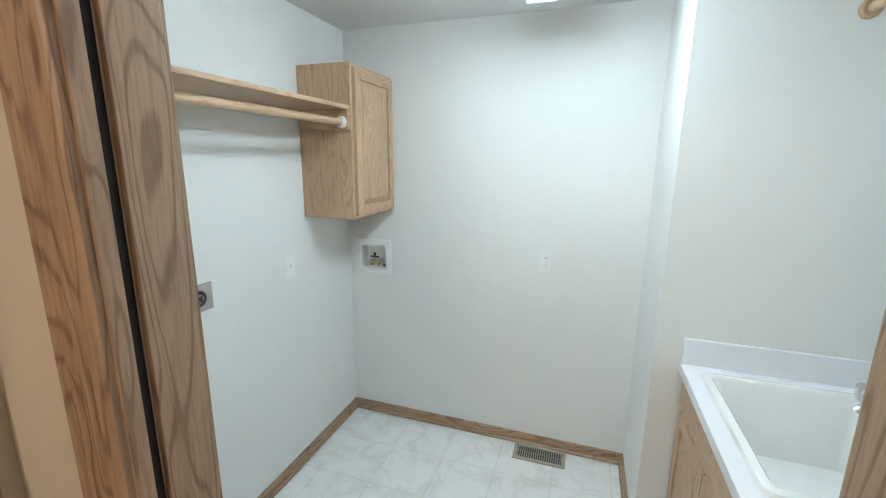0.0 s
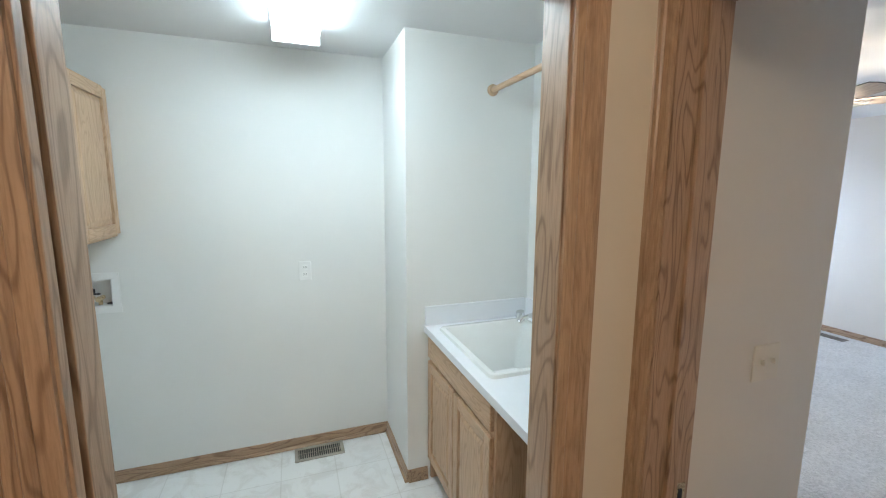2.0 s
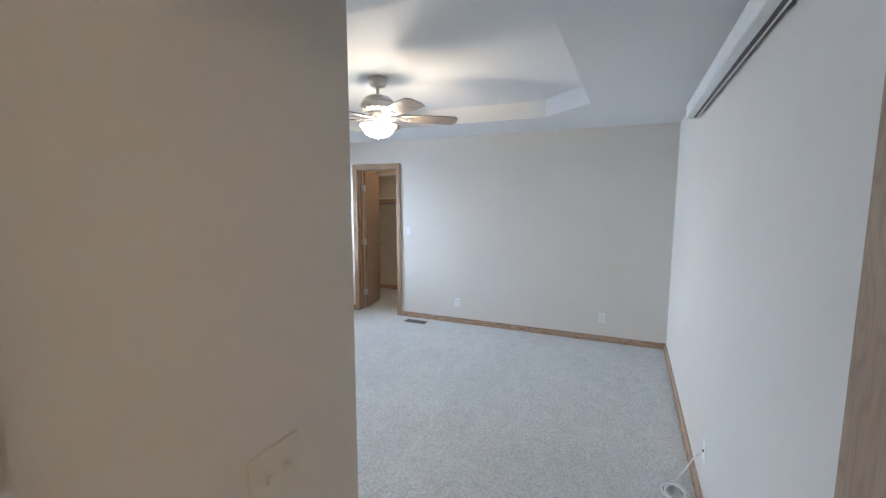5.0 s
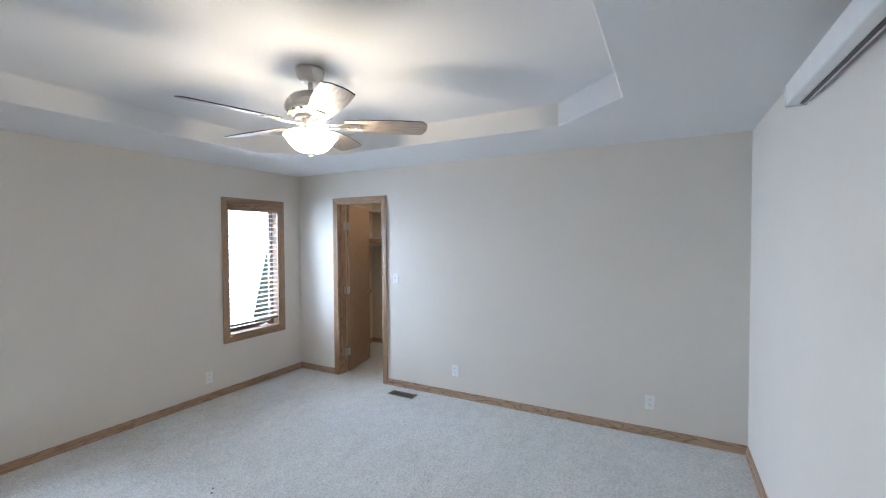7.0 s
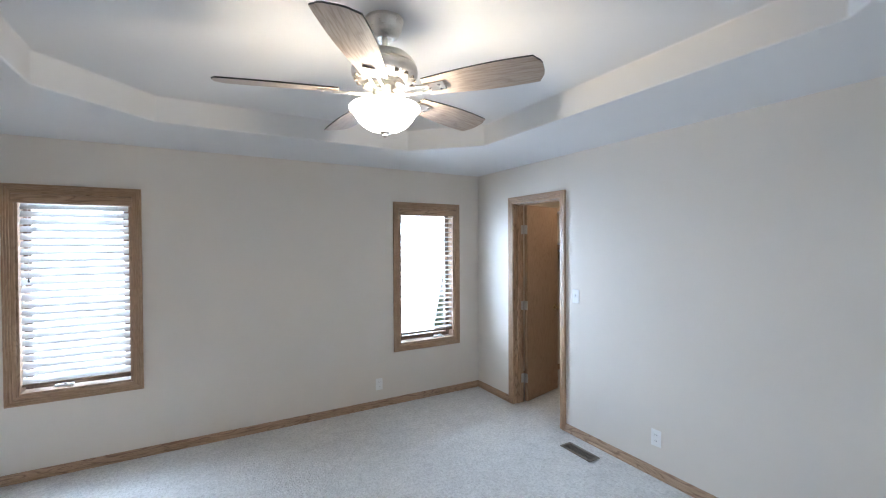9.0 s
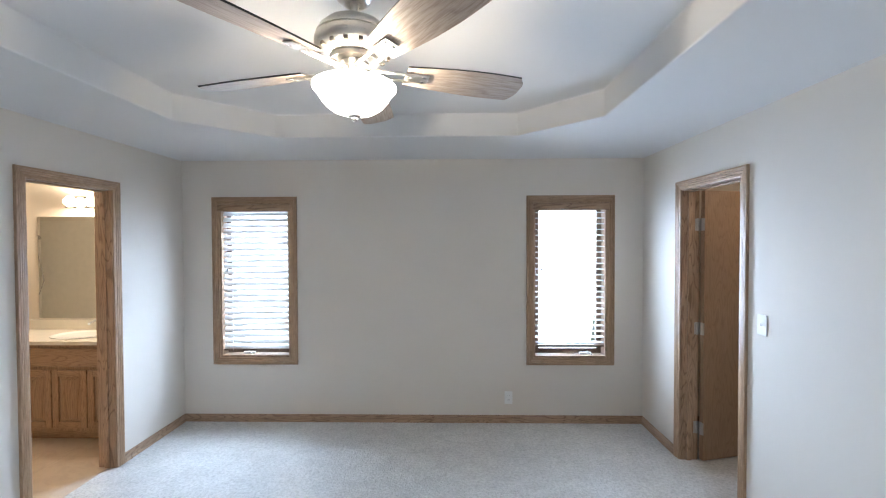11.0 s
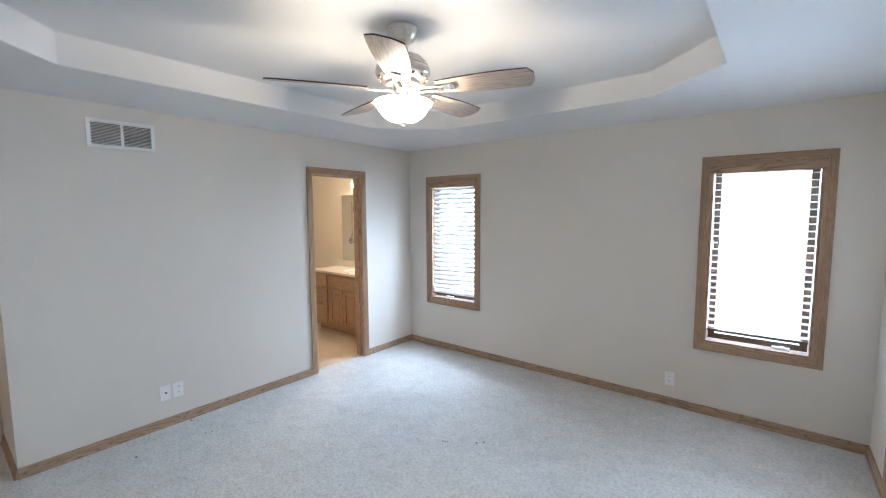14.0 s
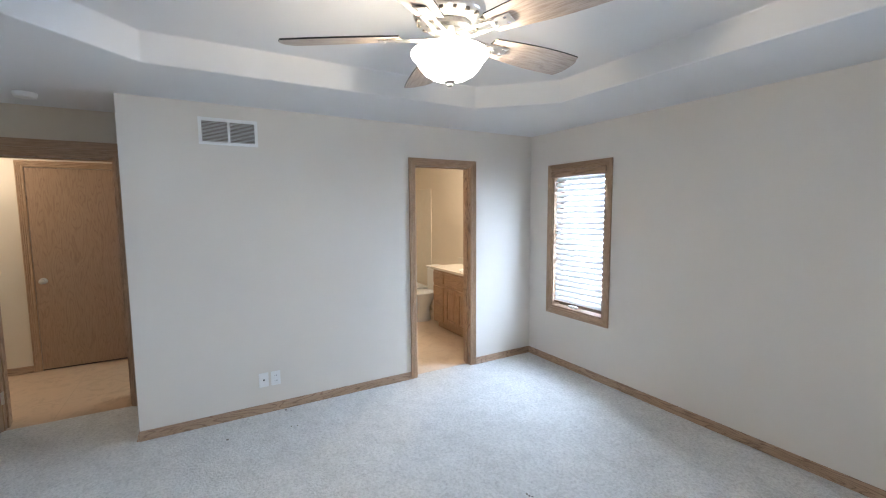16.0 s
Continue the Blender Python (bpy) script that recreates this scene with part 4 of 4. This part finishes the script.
SK = (0.822, 1.335, 1.19, 1.815)
top = thing("laundry_counter", pose(0, 0, 0), "white laminate counter with a low backsplash", "countertop")
CN = LAUN_S + 0.092
part("slab", holed_slab((CF - 0.015, LE - 0.001, CN, JY - 0.001), (SK[0] + 0.02, SK[1] - 0.02, SK[2] + 0.02, SK[3] - 0.02), CT - 0.036, CT), LAMINATE, top)
part("backsplash", boxes((CF - 0.012, LE - 0.02, JY - 0.02, JY - 0.001, CT + 0.0005, CT + 0.105), bevel=0.002), LAMINATE, top)
part("side_splash", boxes((LE - 0.02, LE - 0.001, CN, JY - 0.021, CT + 0.0005, CT + 0.105), bevel=0.002), LAMINATE, top)


def basin():
    """A deep square tub with a flat rim and sloping sides."""
    bm = bmesh.new()
    x0, x1, y0, y1 = SK
    loops = []
    for inset, z in ((0.0, CT + 0.0005), (0.004, CT + 0.014), (0.010, CT + 0.017), (0.026, CT + 0.016), (0.034, CT + 0.006), (0.065, CT - 0.25), (0.11, CT - 0.275)):
        ring = []
        for cx, cy, a0 in ((x1, y1, 0), (x0, y1, 90), (x0, y0, 180), (x1, y0, 270)):
            r = max(0.03 - inset * 0.1, 0.02) + (0.015 if inset > 0.04 else 0)
            ccx = cx - (inset + r) * (1 if cx == x1 else -1)
            ccy = cy - (inset + r) * (1 if cy == y1 else -1)
            for k in range(6):
                a = radians(a0 + 18 * k)
                ring.append(bm.verts.new((ccx + r * math.cos(a), ccy + r * math.sin(a), z)))
        loops.append(ring)
    for a, b in zip(loops, loops[1:]):
        for i in range(len(a)):
            j = (i + 1) % len(a)
            bm.faces.new((a[i], a[j], b[j], b[i]))
    bm.faces.new(loops[-1])
    bmesh.ops.recalc_face_normals(bm, faces=bm.faces)
    return bm


sink = thing("utility_sink", pose(0, 0, 0), "deep white square utility sink set in the counter", "sink")
part("basin", basin(), PORCELAIN, sink, smooth=True)
part("drain", lathe([(0.0, 0), (0.04, 0), (0.04, 0.004), (0.03, 0.004), (0.0, 0.002)], 24), CHROME, sink, smooth=True, m=pose(1.06, 1.5, CT - 0.2745))
tap = thing("faucet", pose(1.303, 1.52, CT + 0.016), "chrome laundry faucet with a low spout", "faucet")
part("base", lathe([(0.0, 0), (0.028, 0), (0.026, 0.02), (0.018, 0.06), (0.0, 0.065)], 20), CHROME, tap, smooth=True)
part("spout", tube([(0, 0, 0.05), (-0.03, 0, 0.09), (-0.09, 0, 0.11), (-0.15, 0, 0.10), (-0.17, 0, 0.08)], 0.011, 12), CHROME, tap, smooth=True)
h2 = part("handle", lathe([(0.0, 0), (0.024, 0), (0.027, 0.02), (0.022, 0.05), (0.0, 0.055)], 20), CHROME, tap, smooth=True, m=pose(-0.01, 0.255, 0.0, 8, -12, 0))

rod2 = thing("hanging_rod", pose(1.15, JY, 2.15), "short pale wooden clothes rod fixed to the wall", "clothes rod")
part("rod", lathe([(0.015, 0.012), (0.015, 1.15)], 18, "-y"), PALE["y"], rod2, smooth=True)
part("rod_socket", lathe([(0.0, 0), (0.030, 0), (0.030, 0.010), (0.024, 0.016), (0.0, 0.017)], 24, "-y"), PALE["z"], rod2, smooth=True)

lamp = thing("ceiling_light", pose(0.182, 1.435, H), "lit white fluorescent box light on the laundry ceiling", "ceiling light")
part("base", boxes((-0.112, 0.112, -0.63, 0.63, -0.018, 0.0), bevel=0.003), WHITE, lamp)
for y in (-0.634, 0.622):
    part("end_cap", boxes((-0.110, 0.110, y, y + 0.012, -0.085, -0.0185), bevel=0.003), WHITE, lamp, "opaque white end cap")
part("diffuser", boxes((-0.104, 0.104, -0.62, 0.62, -0.075, -0.0185), bevel=0.018), TUBE, lamp, "glowing acrylic diffuser")

# ---- bathroom ----
van = thing("bath_vanity", pose(0, 0, 0), "oak bathroom vanity with drawers and panel doors", "vanity")
VX0, VX1, VF = 0.28, 1.56, 3.80
part("body", boxes((VX0, VX1, VF + 0.02, N - 0.002, 0.10, 0.82), bevel=0.001), BATH_OAK["z"], van)
part("toe_board", boxes((VX0, VX1, VF + 0.09, VF + 0.105, 0.006, 0.10)), BATH_OAK["x"], van)
for z0, z1 in ((0.13, 0.36), (0.38, 0.60), (0.64, 0.79)):
    part("drawer", boxes((VX0 + 0.02, VX0 + 0.28, VF, VF + 0.0195, z0, z1), bevel=0.006), BATH_OAK["x"], van)
part("drawer", boxes((VX0 + 0.33, VX1 - 0.06, VF, VF + 0.0195, 0.64, 0.79), bevel=0.006), BATH_OAK["x"], van)
dw = (VX1 - 0.06 - VX0 - 0.33) / 3
for k in range(3):
    raised_door(van, pose(VX0 + 0.33 + k * dw + 0.004, VF + 0.0195, 0.13), dw - 0.008, 0.48, BATH_OAK)
vt = thing("bathroom_countertop", pose(0, 0, 0), "cream cultured marble vanity top with an oval bowl", "countertop")
part("slab", boxes((VX0 - 0.02, VX1 + 0.02, VF - 0.02, N - 0.001, 0.8205, 0.855), bevel=0.006), CREAM, vt)
part("backsplash", boxes((VX0 - 0.02, VX1 + 0.02, N - 0.02, N - 0.001, 0.8555, 0.945), bevel=0.004), CREAM, vt)
bowl2 = lathe([(0.20, 0.0), (0.205, 0.008), (0.19, 0.010), (0.17, 0.004), (0.12, 0.002), (0.0, 0.0015)], 36)
part("bowl", bowl2, PORCELAIN, vt, smooth=True, m=pose(0.98, 4.01, 0.8545) @ Matrix.Diagonal((1.15, 0.85, 1, 1)))
part("tap", tube([(0.98, N - 0.07, 0.855), (0.98, N - 0.07, 0.93), (0.98, N - 0.10, 0.955), (0.98, N - 0.17, 0.935)], 0.011, 10), CHROME, vt, "chrome basin tap", True)
mir = thing("vanity_mirror", pose(0, 0, 0), "large frameless mirror above the vanity", "mirror")
part("glass", boxes((0.37, VX1 + 0.01, N - 0.008, N - 0.002, 0.955, 1.90), bevel=0.001), MIRROR, mir)
vl = thing("vanity_light", pose(0.95, N, 2.03), "warm lit globe light bar above the mirror", "wall light")
part("plate", boxes((-0.30, 0.30, -0.03, 0, -0.055, 0.055), bevel=0.006), CHROME, vl)
for dx in (-0.2, 0, 0.2):
    part("globe", lathe([(0.0, -0.05), (0.02, -0.046), (0.043, -0.02), (0.048, 0.0), (0.043, 0.02), (0.025, 0.04), (0.015, 0.05), (0.0, 0.05)], 24), BULB, vl, "glowing globe bulb", True, pose(dx, -0.085, 0))
toi = thing("toilet", pose(-0.15, N, 0.004), "white toilet with a closed lid beside the vanity", "toilet")
part("tank", boxes((-0.22, 0.22, -0.20, -0.01, 0.38, 0.74), bevel=0.02), PORCELAIN, toi)
part("tank_lid", boxes((-0.23, 0.23, -0.21, -0.005, 0.7405, 0.775), bevel=0.01), PORCELAIN, toi)
part("bowl", lathe([(0.0, 0), (0.12, 0), (0.11, 0.08), (0.10, 0.18), (0.14, 0.28), (0.175, 0.36), (0.178, 0.39), (0.0, 0.39)], 36), PORCELAIN, toi, smooth=True, m=pose(0, -0.42, 0) @ Matrix.Diagonal((1.0, 1.3, 1, 1)))
part("lid", lathe([(0.0, 0), (0.182, 0), (0.186, 0.012), (0.18, 0.028), (0.0, 0.034)], 36), PORCELAIN, toi, smooth=True, m=pose(0, -0.42, 0.3905) @ Matrix.Diagonal((1.0, 1.3, 1, 1)))
tub = thing("bathtub", pose(0, 0, 0), "white bathtub with a glossy white wall surround", "bathtub")
part("apron", boxes((BX + 0.03, -0.58, BS + 0.03, N - 0.03, 0.004, 0.40), bevel=0.02), PORCELAIN, tub)
part("surround", boxes((BX + 0.001, BX + 0.012, BS + 0.013, N - 0.013, 0.4, 1.95), (BX + 0.0, -0.56, N - 0.012, N - 0.001, 0.4, 1.95), (BX + 0.0, -0.56, BS + 0.001, BS + 0.012, 0.4, 1.95), bevel=0.002), CREAM, tub)
hs = thing("hand_shower", pose(BX + 0.013, 2.74, 0), "chrome hand shower on a rail with a looped hose", "shower")
part("rail", tube([(0.03, 0, 1.15), (0.035, 0, 1.4), (0.035, 0, 1.8), (0.03, 0, 1.85)], 0.010, 10), CHROME, hs, smooth=True)
part("head", lathe([(0.0, 0), (0.045, 0), (0.05, 0.012), (0.02, 0.04), (0.012, 0.10), (0.0, 0.10)], 20), CHROME, hs, smooth=True, m=pose(0.13, 0, 1.74, 0, -140, 0))
part("hose", tube([(0.05, -0.02, 1.72), (0.10, -0.05, 1.45), (0.11, -0.10, 1.15), (0.09, -0.05, 0.98), (0.04, 0.02, 1.08), (0.03, 0.02, 1.20)], 0.008, 8), CHROME, hs, smooth=True)
part("valve", lathe([(0.0, 0), (0.07, 0), (0.065, 0.012), (0.025, 0.02), (0.025, 0.06), (0.0, 0.062)], 24, "x"), CHROME, hs, smooth=True, m=pose(0.0, 0.0, 1.08))

# ---- closet ----
cs = thing("closet_shelf", pose(0, 0, 0), "closet shelf on a dark cleat with a hanging rod", "shelf")
part("board", boxes((CX - 0.32, CX - 0.001, 1.92, N - 0.001, 1.62, 1.64), bevel=0.002), WHITE, cs)
part("cleat", boxes((CX - 0.32, CX - 0.30, 1.92, N - 0.001, 1.565, 1.6195), bevel=0.002), OAK["y"], cs)
part("rod", lathe([(0.016, 0), (0.016, 2.3)], 14, "y"), STEEL, cs, smooth=True, m=pose(CX - 0.27, 1.925, 1.54))
cs2 = thing("closet_shelf", pose(0, 0, 0), "upper closet shelf along the wall", "shelf")
part("board", boxes((CX - 0.32, CX - 0.001, 1.92, N - 0.001, 2.02, 2.04), bevel=0.002), WHITE, cs2)
part("bracket", boxes((CX - 0.30, CX - 0.001, 3.9, 3.92, 1.99, 2.019)), WHITE, cs2)
dome = [(0.0, 0), (0.14, 0), (0.14, -0.012), (0.12, -0.05), (0.07, -0.08), (0.0, -0.09)]
for nm, x, y in (("closet", 6.75, 3.0), ("hall", -0.05, -0.95)):
    l = thing("dome_light", pose(x, y, H), "small lit glass dome light on the %s ceiling" % nm, "ceiling light")
    part("rim", lathe([(0.0, 0), (0.15, 0), (0.15, -0.015), (0.0, -0.016)], 32), NICKEL, l, smooth=True)
    part("dome", lathe([(0.135, -0.017), (0.12, -0.05), (0.07, -0.07), (0.0, -0.075)], 32), BULB, l, "glowing glass dome", True)

# ---- crumbs of dirt on the carpet ----
rng = random.Random(4)
crumbs = bmesh.new()
for cx, cy in ((2.10, 1.62), (1.80, 1.62), (3.57, 2.60), (3.78, 2.75), (2.01, 1.16)):
    for k in range(rng.randint(2, 4)):
        x, y, w = cx + rng.uniform(-0.03, 0.03), cy + rng.uniform(-0.03, 0.03), rng.uniform(0.003, 0.008)
        box(crumbs, x - w, x + w * 0.6, y - w * 0.5, y + w, 0.0005, 0.004 + w * 0.3, bevel=0.001, seg=1)
tagged(new("carpet_debris", mesh_of("carpet_debris", crumbs, BROWNVENT)), "small dark crumbs scattered on the pale carpet", "debris", kind="stuff")

# ---- outside ----
tagged(new("ground", mesh_of("ground", boxes((-400, 400, -400, 400, -0.6, -0.5)), GRASS)), "lawn outside the windows", "ground", kind="structure")
house = thing("neighbour_house", pose(6.5, 15.0, -0.5), "pale lap-sided house beyond the lawn", "house")
part("wall", boxes((-7, 7, 0, 8, 0, 5.0)), SIDING, house)
board = mesh_of("siding_board", boxes((-7, 7, -0.012, 0.0, 0, 0.145)), SIDING)
for k in range(33):
    s = new("siding_board", board)
    s.parent = house
    s.matrix_basis = pose(0, -0.004, 0.02 + k * 0.15, 4)
bm = bmesh.new()
a = [bm.verts.new(p) for p in ((-7.4, -0.5, 4.95), (7.4, -0.5, 4.95), (7.4, 8.5, 4.95), (-7.4, 8.5, 4.95), (-7.4, 4, 7.6), (7.4, 4, 7.6))]
for f in ((0, 1, 5, 4), (2, 3, 4, 5), (0, 4, 3), (1, 2, 5), (0, 3, 2, 1)):
    bm.faces.new([a[i] for i in f])
bmesh.ops.recalc_face_normals(bm, faces=bm.faces)
part("roof", bm, ROOFING, house)
for x in (-4.0, 0.4):
    w = part("window", boxes((x - 0.6, x + 0.6, -0.06, -0.02, 1.9, 3.4)), WHITE, house)
    for dx in (-0.28, 0.28):
        for dz in (0.36, 1.1):
            part("pane", boxes((x + dx - 0.23, x + dx + 0.23, -0.068, -0.062, 1.9 + dz - 0.3, 1.9 + dz + 0.3)), DARKGLASS, w)
